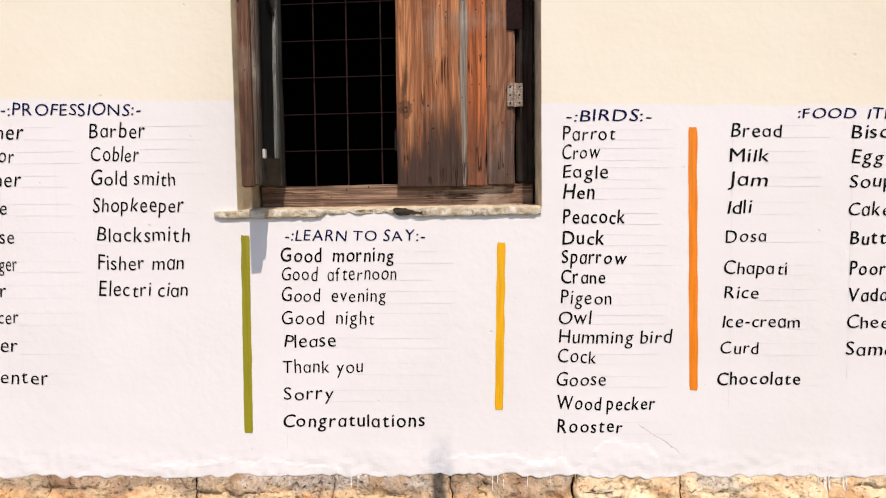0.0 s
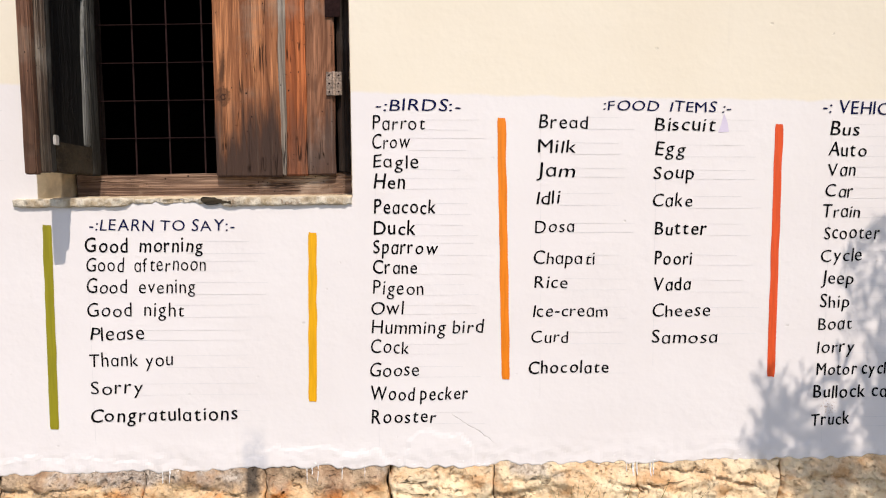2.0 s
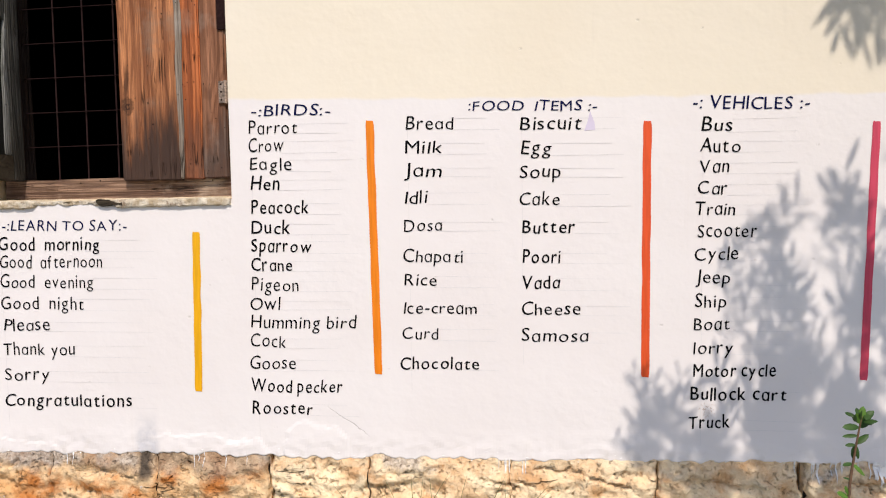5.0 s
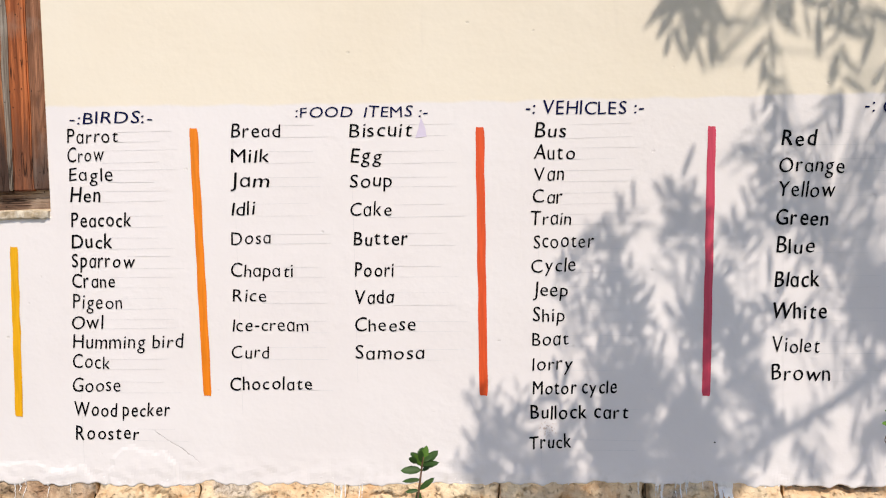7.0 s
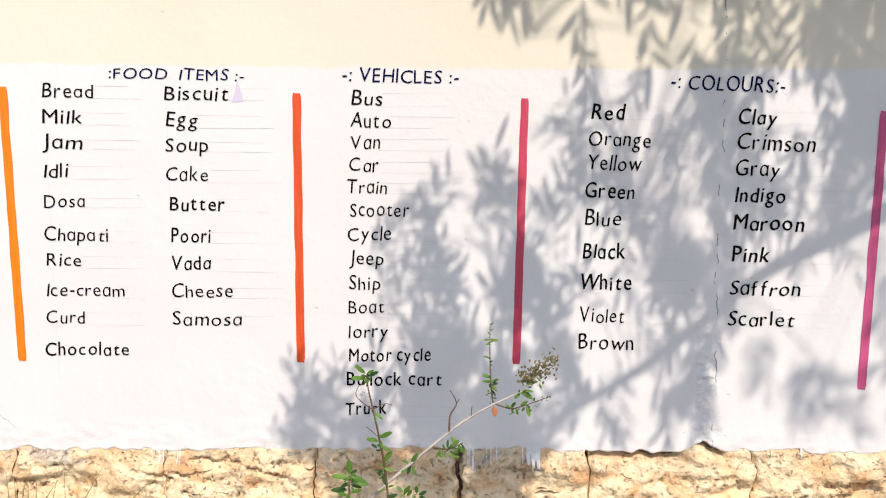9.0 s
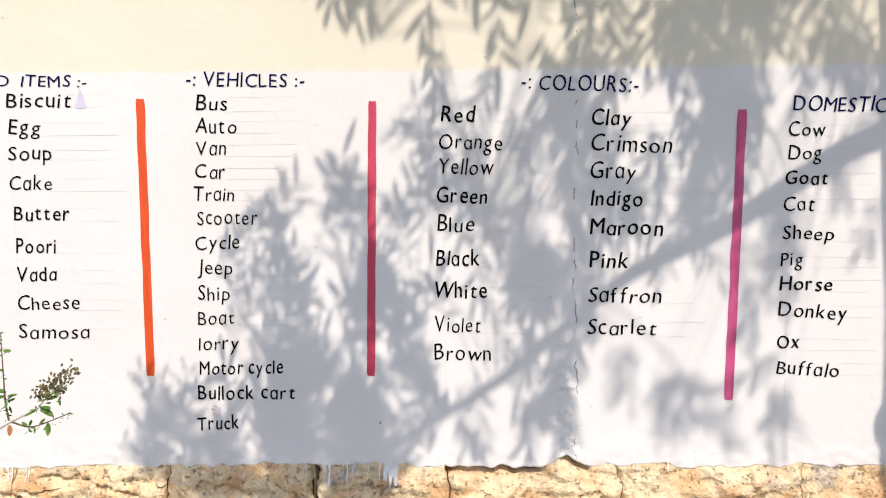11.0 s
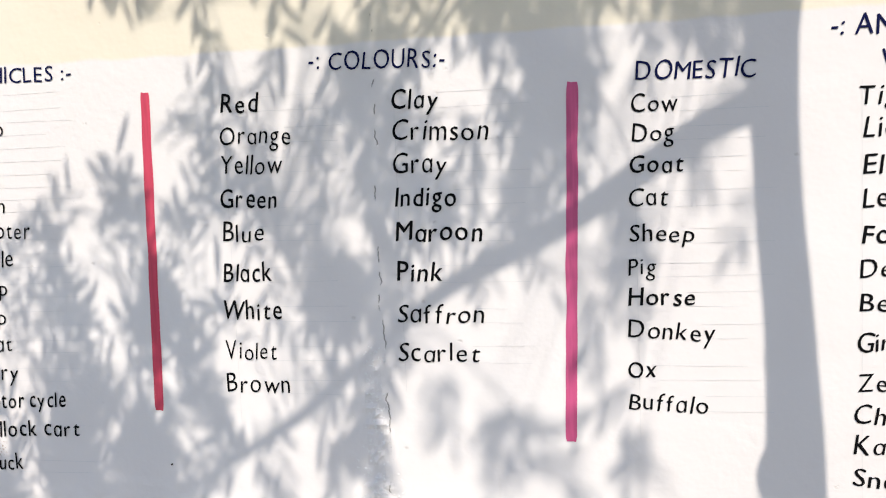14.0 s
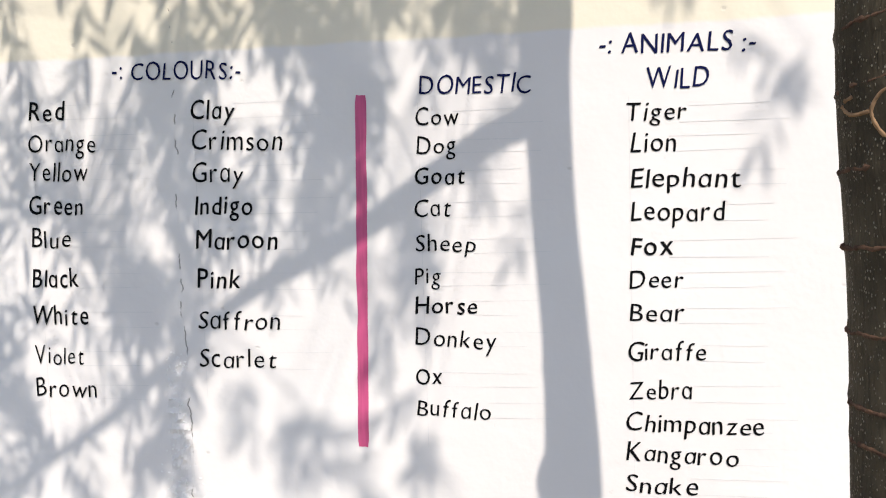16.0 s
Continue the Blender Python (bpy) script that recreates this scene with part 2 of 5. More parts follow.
def plain(name, colour, rough=0.7, metal=0.0, vary=0.12, scale=40, bump=0.15, spec=0.3):
    k = Mat(name, rough, metal, spec)
    c = k.mix(k.ramp(k.noise(scale, 4), 0.3, 0.7), tuple(v * (1 - vary) for v in colour), tuple(min(1, v * (1 + vary)) for v in colour))
    c = k.mix(k.ramp(k.noise(scale * 0.15, 3), 0.35, 0.7, 0.0, 0.3), c, tuple(v * (1 - 2 * vary) for v in colour))
    return k.done(c, k.noise(scale * 2, 4), bump, 0.003)


def ink(name, colour):
    """Brush lettering: dense, with a little of the wall showing through."""
    k = Mat(name, 0.8, spec=0.12)
    thin = k.ramp(k.noise(90, 4, 0.6), 0.62, 0.85, 0.0, 0.2)
    return k.done(k.mix(thin, colour, tuple(v + 0.03 for v in colour)))


def bark():
    k = Mat("bark", 0.85, spec=0.2)
    c = k.mix(k.ramp(k.noise(9, 5, 0.6), 0.35, 0.65), (0.042, 0.034, 0.022), (0.090, 0.074, 0.049))
    c = k.mix(k.ramp(k.noise(1.0, 4, 0.6, k.scaled(170, 170, 16)), 0.46, 0.66, 0, 0.8), c, (0.05, 0.04, 0.026))
    dots = k.ramp(k.cells(300, at=k.scaled(1.3, 1.3, 0.8)), 0.16, 0.32, 1.0, 0.0)
    dots = k.calc("MULTIPLY", dots, k.ramp(k.noise(90, 2), 0.40, 0.54))
    c = k.mix(dots, c, (0.36, 0.32, 0.25))
    h = k.calc("ADD", k.noise(1.0, 5, 0.6, k.scaled(150, 150, 22)), k.calc("MULTIPLY", dots, 0.5))
    return k.done(c, h, 1.0, 0.005)


def leaf(name, dark, light):
    k = Mat(name, 0.5, spec=0.22)
    c = k.mix(k.island(), dark, light)
    c = k.mix(k.ramp(k.noise(60, 3), 0.45, 0.75, 0, 0.35), c, tuple(v * 1.5 for v in light))
    k.b.inputs["Transmission Weight"].default_value = 0.0
    k.b.inputs["Subsurface Weight"].default_value = 0.0
    return k.done(c)


def soil():
    k = Mat("dry_soil", 0.95, spec=0.1)
    c = k.mix(k.ramp(k.noise(2.2, 6, 0.6), 0.35, 0.65), (0.165, 0.155, 0.135), (0.215, 0.205, 0.18))
    c = k.mix(k.ramp(k.noise(0.35, 4), 0.5, 0.7, 0, 0.7), c, (0.10, 0.12, 0.05))
    return k.done(c, k.noise(24, 6, 0.7), 0.6, 0.03)


def crumbled():
    k = Mat("sill_plaster", 0.92, spec=0.1)
    c = k.mix(k.ramp(k.noise(22, 5, 0.65), 0.38, 0.6), (0.50, 0.40, 0.27), (0.76, 0.69, 0.56))
    c = k.mix(k.ramp(k.noise(11, 5, 0.7), 0.58, 0.68, 0.0, 0.8), c, (0.26, 0.17, 0.10))
    return k.done(c, k.calc("ADD", k.noise(60, 6, 0.7), k.noise(25, 4)), 1.0, 0.008)


M_WALL, M_MORTAR, M_SOIL = wall_paint(), mortar(), soil()
M_STONE = laterite("tan_laterite", (0.70, 0.40, 0.19), (0.87, 0.59, 0.335), (0.91, 0.735, 0.49), 0.15)
M_REDSTONE = laterite("rusty_laterite", (0.52, 0.19, 0.05), (0.68, 0.36, 0.14), (0.78, 0.56, 0.33), 0.75)
M_REVEAL = plain("reveal_plaster", (0.68, 0.56, 0.39), 0.9, vary=0.2, scale=18, bump=0.5, spec=0.1)
M_SILL = crumbled()
# near-black colour stands for an unlit room, though sun enters by the grille
M_INSIDE = plain("unlit_black_plaster", (0.03, 0.028, 0.025), 0.9, scale=6, spec=0.1)
M_PLANK = wood("orange_timber", (0.26, 0.096, 0.042), (0.69, 0.295, 0.128), (0.30, 0.22, 0.16), (0.050, 0.032, 0.026), knot=(0.040, 0.25, 0.022))
M_REDPLANK = wood("red_orange_timber", (0.30, 0.085, 0.030), (0.70, 0.22, 0.075), (0.36, 0.20, 0.13), (0.12, 0.065, 0.045), 0.7, 0.5)
M_BROWNPLANK = wood("greyish_brown_timber", (0.20, 0.085, 0.045), (0.52, 0.25, 0.14), (0.42, 0.34, 0.28), (0.075, 0.050, 0.042), 0.8, 0.75)
M_FRAME = wood("brown_timber", (0.09, 0.042, 0.026), (0.32, 0.155, 0.09), (0.24, 0.17, 0.12), (0.08, 0.045, 0.028), 1.4, 0.4)
M_RAIL = wood("rail_timber", (0.13, 0.075, 0.052), (0.42, 0.275, 0.19), (0.48, 0.39, 0.30), (0.16, 0.09, 0.05), 1.4, 0.0, True)
M_DARK = wood("dark_timber", (0.018, 0.011, 0.008), (0.055, 0.030, 0.02), (0.06, 0.052, 0.042), (0.02, 0.014, 0.011), 1.2, 0.4)
M_GREY = wood("greyed_timber", (0.14, 0.10, 0.075), (0.44, 0.35, 0.27), (0.38, 0.34, 0.28), (0.04, 0.032, 0.022), 1.2, 0.5)
# dark panel timber with the shade of its recess put into the colour
M_PANEL = wood("shade_dark_panel", (0.003, 0.003, 0.003), (0.009, 0.009, 0.008), (0.016, 0.017, 0.016), (0.004, 0.004, 0.003), 1.0, 0.4)
M_STILE = wood("weathered_stile", (0.032, 0.032, 0.028), (0.11, 0.107, 0.095), (0.15, 0.15, 0.138), (0.03, 0.024, 0.016), 1.0, 0.4)
M_LOWRAIL = wood("olive_brown_rail", (0.035, 0.026, 0.015), (0.12, 0.09, 0.055), (0.10, 0.09, 0.07), (0.05, 0.038, 0.022), 1.2, 0.3, True)
M_BEAD = wood("pale_bead", (0.13, 0.133, 0.125), (0.32, 0.327, 0.31), (0.40, 0.405, 0.385), (0.1, 0.095, 0.08), 1.2, 0.3)
M_SPLIT = wood("split_timber", (0.20, 0.16, 0.125), (0.46, 0.40, 0.33), (0.42, 0.38, 0.33), (0.24, 0.20, 0.165), 1.2, 0.3)
M_IRON = plain("rusty_iron", (0.024, 0.012, 0.012), 0.9, 0.0, vary=0.3, scale=90, bump=0.5, spec=0.08)
M_HINGE = plain("old_hinge", (0.33, 0.26, 0.21), 0.55, 0.6, vary=0.45, scale=160, bump=0.6)
M_LATCH = plain("pale_latch", (0.62, 0.6, 0.56), 0.5, 0.2)
M_BLACK, M_BLUE = ink("black_ink", (0.003, 0.003, 0.004)), ink("navy_ink", (0.004, 0.007, 0.055))
M_PENCIL = plain("pencil", (0.745, 0.73, 0.725), 0.9, vary=0.05, scale=60, bump=0.0)
M_SPLASH = plain("whitewash_splash", (0.83, 0.82, 0.80), 0.85, vary=0.05, scale=60, bump=0.3)
M_SMUDGE = plain("lavender_smudge", (0.68, 0.62, 0.76), 0.9, vary=0.03)
M_BARK, M_SCAR = bark(), plain("carved_wood", (0.33, 0.20, 0.11), 0.85, vary=0.25, scale=120, bump=0.5)
M_RING = plain("bark_ring", (0.10, 0.055, 0.035), 0.9, vary=0.35, scale=150, bump=0.8)
M_LEAF = leaf("tree_leaf", (0.045, 0.09, 0.02), (0.09, 0.15, 0.035))
M_SAP = leaf("sapling_leaf", (0.035, 0.10, 0.012), (0.10, 0.20, 0.03))
M_DARKLEAF = leaf("dark_leaf", (0.015, 0.040, 0.009), (0.042, 0.095, 0.020))
M_BRIGHT = leaf("bright_leaf", (0.06, 0.135, 0.018), (0.13, 0.22, 0.04))
M_BUD = leaf("dry_bud", (0.11, 0.10, 0.045), (0.24, 0.20, 0.10))
M_DEAD = leaf("dead_leaf", (0.34, 0.12, 0.05), (0.42, 0.17, 0.07))
M_STEM = plain("pale_stem", (0.50, 0.44, 0.38), 0.8, vary=0.25, scale=90)
M_TWIG = plain("brown_stem", (0.15, 0.085, 0.05), 0.8, vary=0.25, scale=90)
M_GRASS = leaf("grass", (0.10, 0.12, 0.035), (0.20, 0.19, 0.07))


# ---- building helpers ----
def part(name, bm, material, parent=None, label="", smooth=False):
    me = bpy.data.meshes.new(name)
    bm.to_mesh(me)
    bm.free()
    for p in me.polygons:
        p.use_smooth = smooth
    me.materials.append(material)
    ob = new(name, me)
    ob.parent = parent
    return tagged(ob, label)


def from_data(name, verts, faces, material, parent=None, label="", smooth=False):
    me = bpy.data.meshes.new(name)
    me.from_pydata([tuple(v) for v in verts], [], faces)
    me.update()
    for p in me.polygons:
        p.use_smooth = smooth
    me.materials.append(material)
    ob = new(name, me)
    ob.parent = parent
    return tagged(ob, label)


def thing(name, at, label, category, group="", kind=""):
    ob = new(name)
    ob.empty_display_size = 0.05
    ob.location = at
    return tagged(ob, label, category, group, kind)


def block(x0, x1, y0, y1, z0, z1, bevel=0.003, warp=0.0, cuts=0):
    """A bevelled block between two corners, with a slight waviness if asked."""
    bm = bmesh.new()
    bmesh.ops.create_cube(bm, size=1.0)
    for v in bm.verts:
        v.co = Vector(((x0 + x1) / 2 + v.co.x * (x1 - x0), (y0 + y1) / 2 + v.co.y * (y1 - y0), (z0 + z1) / 2 + v.co.z * (z1 - z0)))
    if cuts:
        axis = max(range(3), key=lambda i: (x1 - x0, y1 - y0, z1 - z0)[i])
        along = [e for e in bm.edges if abs((e.verts[0].co - e.verts[1].co)[axis]) > 1e-4]
        bmesh.ops.subdivide_edges(bm, edges=along, cuts=cuts, use_grid_fill=True)
    if bevel:
        bmesh.ops.bevel(bm, geom=[e for e in bm.edges if len(e.link_faces) == 2 and e.calc_face_angle() > 0.5], offset=bevel, segments=2, affect="EDGES")
    if warp:
        for v in bm.verts:
            v.co += warp * (noise.noise_vector(v.co * 7))
    return bm


def tube_data(points, radii, sides=8, close=True):
    """Vertices and faces of a tapering tube along points."""
    verts, faces = [], []
    points = [Vector(p) for p in points]
    for i, p in enumerate(points):
        d = (points[min(i + 1, len(points) - 1)] - points[max(i - 1, 0)]).normalized()
        a = d.cross(Vector((0.31, 0.95, 0.05))).normalized()
        b = d.cross(a)
        for s in range(sides):
            w = 2 * math.pi * s / sides
            verts.append(p + radii[i] * (math.cos(w) * a + math.sin(w) * b))
    for i in range(len(points) - 1):
        for s in range(sides):
            u = (s + 1) % sides
            faces.append((i * sides + s, i * sides + u, (i + 1) * sides + u, (i + 1) * sides + s))
    if close:
        faces.append(tuple(range(sides)))
        faces.append(tuple((len(points) - 1) * sides + s for s in range(sides)))
    return verts, faces


def join(pieces):
    verts, faces = [], []
    for v, f in pieces:
        n = len(verts)
        verts += v
        faces += [tuple(i + n for i in q) for q in f]
    return verts, faces


def curve(points, steps):
    """A smooth run through the points."""
    points = [Vector(p) for p in points]
    out = []
    for i in range(len(points) - 1):
        p0, p1, p2, p3 = points[max(i - 1, 0)], points[i], points[i + 1], points[min(i + 2, len(points) - 1)]
        for s in range(steps):
            t = s / steps
            out.append(0.5 * (2 * p1 + (p2 - p0) * t + (2 * p0 - 5 * p1 + 4 * p2 - p3) * t * t + (3 * p1 - p0 - 3 * p2 + p3) * t ** 3))
    return out + [points[-1]]


def leaf_data(base, tip, side, width, fold=0.25, droop=0.1):
    """A pointed leaf folded along its midrib, bending down towards its tip."""
    base, tip = Vector(base), Vector(tip)
    run = tip - base
    side = (side - side.project(run)).normalized()
    up = run.cross(side).normalized()
    verts, faces = [base], []
    stops = ((0.2, 0.75), (0.5, 1.0), (0.8, 0.7))
    for t, w in stops:
        mid = base + run * t - Vector((0, 0, droop * run.length * t * t)) - up * fold * width * 0.5 * w
        verts += [mid - side * width * 0.5 * w + up * fold * width * w, mid, mid + side * width * 0.5 * w + up * fold * width * w]
    verts.append(tip - Vector((0, 0, droop * run.length)))
    faces += [(0, 2, 1), (0, 3, 2)]
    for i in (1, 4):
        faces += [(i, i + 1, i + 4, i + 3), (i + 1, i + 2, i + 5, i + 4)]
    faces += [(7, 8, 10), (8, 9, 10)]
    return verts, faces


rnd = random.Random(7)

# ---- ground ----
bm = bmesh.new()
steps = [-900, -200, -60, -20, -8, -4, -2, 0, 2, 4, 6, 9, 16, 40, 150, 900]
grid = [[bm.verts.new((x, y, 0.03 * noise.noise(Vector((x * 0.7, y * 0.7, 0))) if abs(x) < 10 and abs(y) < 10 else 0)) for x in steps] for y in steps]
for j in range(len(steps) - 1):
    for i in range(len(steps) - 1):
        bm.faces.new((grid[j][i], grid[j][i + 1], grid[j + 1][i + 1], grid[j + 1][i]))
tagged(part("ground", bm, M_SOIL, smooth=True), "dry sandy ground with sparse green patches", "ground", kind="structure")

# ---- the long wall with its window opening ----
X0, X1, TOP, THICK = -2.6, 5.2, 3.2, 0.30
OX0, OX1, OZ0, OZ1 = -0.742, 0.174, 1.394, 2.50


def foot(x):
    """Height of the ragged lower edge of the plaster."""
    z = 0.575 + 0.006 * x + 0.012 * noise.noise(Vector((x * 2.3, 1.7, 0))) + 0.013 * noise.noise(Vector((x * 9, 4.1, 0))) + 0.010 * noise.noise(Vector((x * 31, 8.3, 0))) + 0.004 * noise.noise(Vector((x * 71, 3.3, 0)))
    return z + 0.034 * math.exp(-((x - 2.585) / 0.035) ** 2)


BOW_X = (-1.6, -0.74, 0.08, 0.25, 0.45, 0.64, 0.75, 1.07, 1.43, 2.05, 2.25, 2.65, 3.03, 3.15, 3.62, 4.5)
BOW_Y = (-0.034, -0.028, -0.016, -0.017, -0.010, -0.003, -0.001, 0.006, 0.013, 0.015, 0.015, 0.010, 0.011, 0.009, 0.005, 0.004)


def bow(x):
    """The old wall is not quite straight: its gentle bend in plan."""
    return sum(float(np.interp(x + d, BOW_X, BOW_Y)) for d in (-0.12, -0.06, 0.0, 0.06, 0.12)) / 5


def relief(x, z):
    """How far the plaster stands out at the foot of the wall and along the old crack."""
    low = max(0.0, min(1.0, (0.675 - z) / 0.06))
    out = low * (0.0022 * noise.noise(Vector((x * 9, z * 16, 2))) + 0.0018 * noise.noise(Vector((x * 31, z * 40, 5))) + 0.001)
    near = math.exp(-((x - 2.578) / 0.028) ** 2) * max(0.0, min(1.0, (1.02 - z) / 0.25))
    out += near * (0.011 * abs(noise.noise(Vector((x * 40, z * 34, 9)))) + 0.003 * noise.noise(Vector((x * 90, z * 80, 3))))
    for cx, cz, w, h in ((0.02, 0.59, 0.19, 0.055), (0.42, 0.61, 0.10, 0.085), (-0.75, 0.585, 0.3, 0.04), (0.2, 0.58, 0.1, 0.05)):
        d = ((x - cx) / w) ** 2 + ((z - cz) / h) ** 2 + 0.7 * noise.noise(Vector((x * 13, z * 13, 1))) + 0.3 * noise.noise(Vector((x * 40, z * 40, 1)))
        out += 0.002 * max(0.0, min(1.0, (1.0 - d) / 0.3))
    return out


xs = sorted(set([X0, X1, OX0, OX1] + [round(X0 + 0.008 * i, 4) for i in range(int((X1 - X0) / 0.008) + 1)]))
xs = [x for i, x in enumerate(xs) if i == 0 or x - xs[i - 1] > 0.003 or x in (OX0, OX1)]
levels = [0.0, 0.02, 0.045] + [i / 14 for i in range(1, 15)]
zs = [0.70 + 0.012 * i for i in range(1, 28)] + [1.1, 1.25, OZ0, 1.6, 1.8, 2.1, OZ1, 2.9, TOP]
rows_n = len(levels) + len(zs)
verts, faces = [], []
for x in xs:
    f = foot(x)
    for l in levels:
        z = f + (0.70 - f) * l
        y = bow(x) - relief(x, z) + (0.004 if l == 0 else 0.001 if l == levels[1] else 0)
        verts.append((x, y, z))
    for z in zs:
        verts.append((x, bow(x) - relief(x, z), z))
for i in range(len(xs) - 1):
    for j in range(rows_n - 1):
        zm = 0.0 if j < len(levels) else (zs[j - len(levels)] + zs[j - len(levels) + 1]) / 2
        if OX0 < (xs[i] + xs[i + 1]) / 2 < OX1 and OZ0 < zm < OZ1:
            continue
        a = i * rows_n + j
        faces.append((a, a + rows_n, a + rows_n + 1, a + 1))
n = len(verts)
verts += [(X0, THICK, 0.3), (X1, THICK, 0.3), (X1, THICK, TOP), (X0, THICK, TOP), (X0, 0.02, 0.3), (X1, 0.02, 0.3), (X1, 0, TOP), (X0, 0, TOP),
          (OX0, THICK, OZ0), (OX1, THICK, OZ0), (OX1, THICK, OZ1), (OX0, THICK, OZ1)]
faces += [(n, n + 3, n + 7, n + 4), (n + 1, n + 5, n + 6, n + 2), (n + 3, n + 2, n + 6, n + 7)]
faces += [(n, n + 8, n + 11, n + 3), (n + 8, n, n + 1, n + 9), (n + 9, n + 1, n + 2, n + 10), (n + 11, n + 10, n + 2, n + 3)]
wall = from_data("wall_south", verts, faces, M_WALL, smooth=False)
tagged(wall, "plastered wall, cream above and whitewashed below, with a long crack", "wall", kind="structure")

# plaster lining of the window opening, uneven
bm = bmesh.new()
D = 0.175


def lining(a, b, across, cuts_u, cuts_v, away):
    rows_ = []
    for i in range(cuts_u + 1):
        p = Vector(a).lerp(Vector(b), i / cuts_u)
        row = []
        for j in range(cuts_v + 1):
            q = p + Vector(across) * (j / cuts_v) + Vector((0, bow(p.x) * (1 - j / cuts_v), 0))
            row.append(bm.verts.new(q + Vector(away) * ((0.004 + 0.005 * abs(noise.noise(q * 22))) if j else -0.001)))
        rows_.append(row)
    for i in range(cuts_u):
        for j in range(cuts_v):
            bm.faces.new((rows_[i][j], rows_[i + 1][j], rows_[i + 1][j + 1], rows_[i][j + 1]))


lining((OX0, -0.001, OZ0), (OX0, -0.001, OZ1), (0, D, 0), 60, 8, (1, 0, 0))
lining((OX1, -0.001, OZ0), (OX1, -0.001, OZ1), (0, D, 0), 60, 8, (-1, 0, 0))
lining((OX0, -0.001, OZ0), (OX1, -0.001, OZ0), (0, D, 0.006), 60, 8, (0, 0, 1))
lining((OX0, -0.001, OZ1), (OX1, -0.001, OZ1), (0, D, 0), 60, 4, (0, 0, -1))
tagged(part("window_reveal", bm, M_REVEAL, smooth=True), "shaded tan plaster lining of the window opening", "window reveal", kind="structure")

# the dark room behind: its gloom is put into the near-black plaster colour
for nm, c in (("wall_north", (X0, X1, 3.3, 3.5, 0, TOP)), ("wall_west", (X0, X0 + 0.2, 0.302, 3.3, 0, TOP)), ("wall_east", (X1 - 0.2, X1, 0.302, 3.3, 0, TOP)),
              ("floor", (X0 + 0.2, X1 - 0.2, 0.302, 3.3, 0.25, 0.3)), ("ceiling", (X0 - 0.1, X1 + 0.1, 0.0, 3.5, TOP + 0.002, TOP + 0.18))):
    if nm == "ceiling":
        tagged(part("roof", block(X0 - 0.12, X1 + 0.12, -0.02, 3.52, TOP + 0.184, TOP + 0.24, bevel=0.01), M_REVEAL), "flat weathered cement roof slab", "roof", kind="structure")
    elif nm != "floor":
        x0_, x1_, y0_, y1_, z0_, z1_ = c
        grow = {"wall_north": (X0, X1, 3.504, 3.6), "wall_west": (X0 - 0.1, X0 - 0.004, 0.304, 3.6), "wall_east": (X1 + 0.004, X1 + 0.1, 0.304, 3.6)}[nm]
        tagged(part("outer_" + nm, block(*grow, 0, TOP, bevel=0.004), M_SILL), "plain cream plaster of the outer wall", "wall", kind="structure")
    tagged(part(nm, block(*c, bevel=0), M_INSIDE), "plain plaster of the room behind the window, its unlit darkness in the colour", "ceiling" if nm == "ceiling" else "floor" if nm == "floor" else "wall", kind="structure")

# ---- broken sill ----
sill = thing("window_sill", (-0.3, 0, 1.385), "crumbling cream plaster sill, broken in the middle", "window sill", kind="structure")


def ragged(x, f, seed):
    return noise.noise(Vector((x * f, seed, 0.5)))


def sill_slab():
    """A squarish bar of plaster whose front has broken away in the middle."""
    verts, faces = [], []
    x0, x1, ns = -0.812, 0.172, 16
    nx = int((x1 - x0) / 0.005)
    for i in range(nx + 1):
        x = x0 + (x1 - x0) * i / nx
        gone = max(0.0, min(1.0, (x + 0.485 + 0.012 * ragged(x, 60, 3)) / 0.02)) * max(0.0, min(1.0, (-0.200 - x) / 0.015))
        out = 0.011 - gone * (0.007 + 0.003 * ragged(x, 45, 1)) + 0.0025 * ragged(x, 22, 7) + 0.002 * ragged(x, 90, 2)
        top = 1.398 + 0.0015 * ragged(x, 30, 4) + 0.0015 * ragged(x, 130, 9) - gone * 0.003
        low = 1.3725 + gone * (0.010 + 0.006 * ragged(x, 60, 5)) + 0.0018 * ragged(x, 20, 8) + 0.0020 * ragged(x, 140, 6)
        end = 1.0 if 2 < i < nx - 2 else 0.8
        for s in range(ns):
            w = 2 * math.pi * (s + 0.5) / ns
            cy, cz = (math.copysign(abs(f(w)) ** 0.38, f(w)) * end for f in (math.cos, math.sin))
            jag = 0.0022 * noise.noise(Vector((x * 75, w * 2.2, 1)))
            verts.append((x + 0.3, bow(x) - out * 0.5 + 0.006 + cy * (out * 0.5 + 0.006) + jag, (top + low) / 2 - 1.385 + cz * (top - low) / 2 + jag))
    for i in range(nx):
        for s in range(ns):
            u = (s + 1) % ns
            faces.append((i * ns + s, (i + 1) * ns + s, (i + 1) * ns + u, i * ns + u))
    faces += [tuple(range(ns)), tuple(nx * ns + s for s in range(ns))]
    return verts, faces


from_data("sill_slab", *sill_slab(), M_SILL, sill, smooth=True)


def splinter():
    """A short jagged end of the old timber, left in the break."""
    bm = block(-0.270, -0.178, -0.032, -0.012, 1.374, 1.398, 0.003, 0.006, 9)
    for v in bm.verts:
        t = (v.co.x + 0.270) / 0.092
        mid = 1.390 - 0.006 * t
        v.co.z = mid + (v.co.z - 1.387) * (1.1 - 0.75 * t) * min(1.0, 0.4 + 3 * t) + 0.005 * noise.noise(Vector((v.co.x * 90, 2, v.co.z * 60)))
        v.co -= Vector((-0.3, 0, 1.385))
    return bm


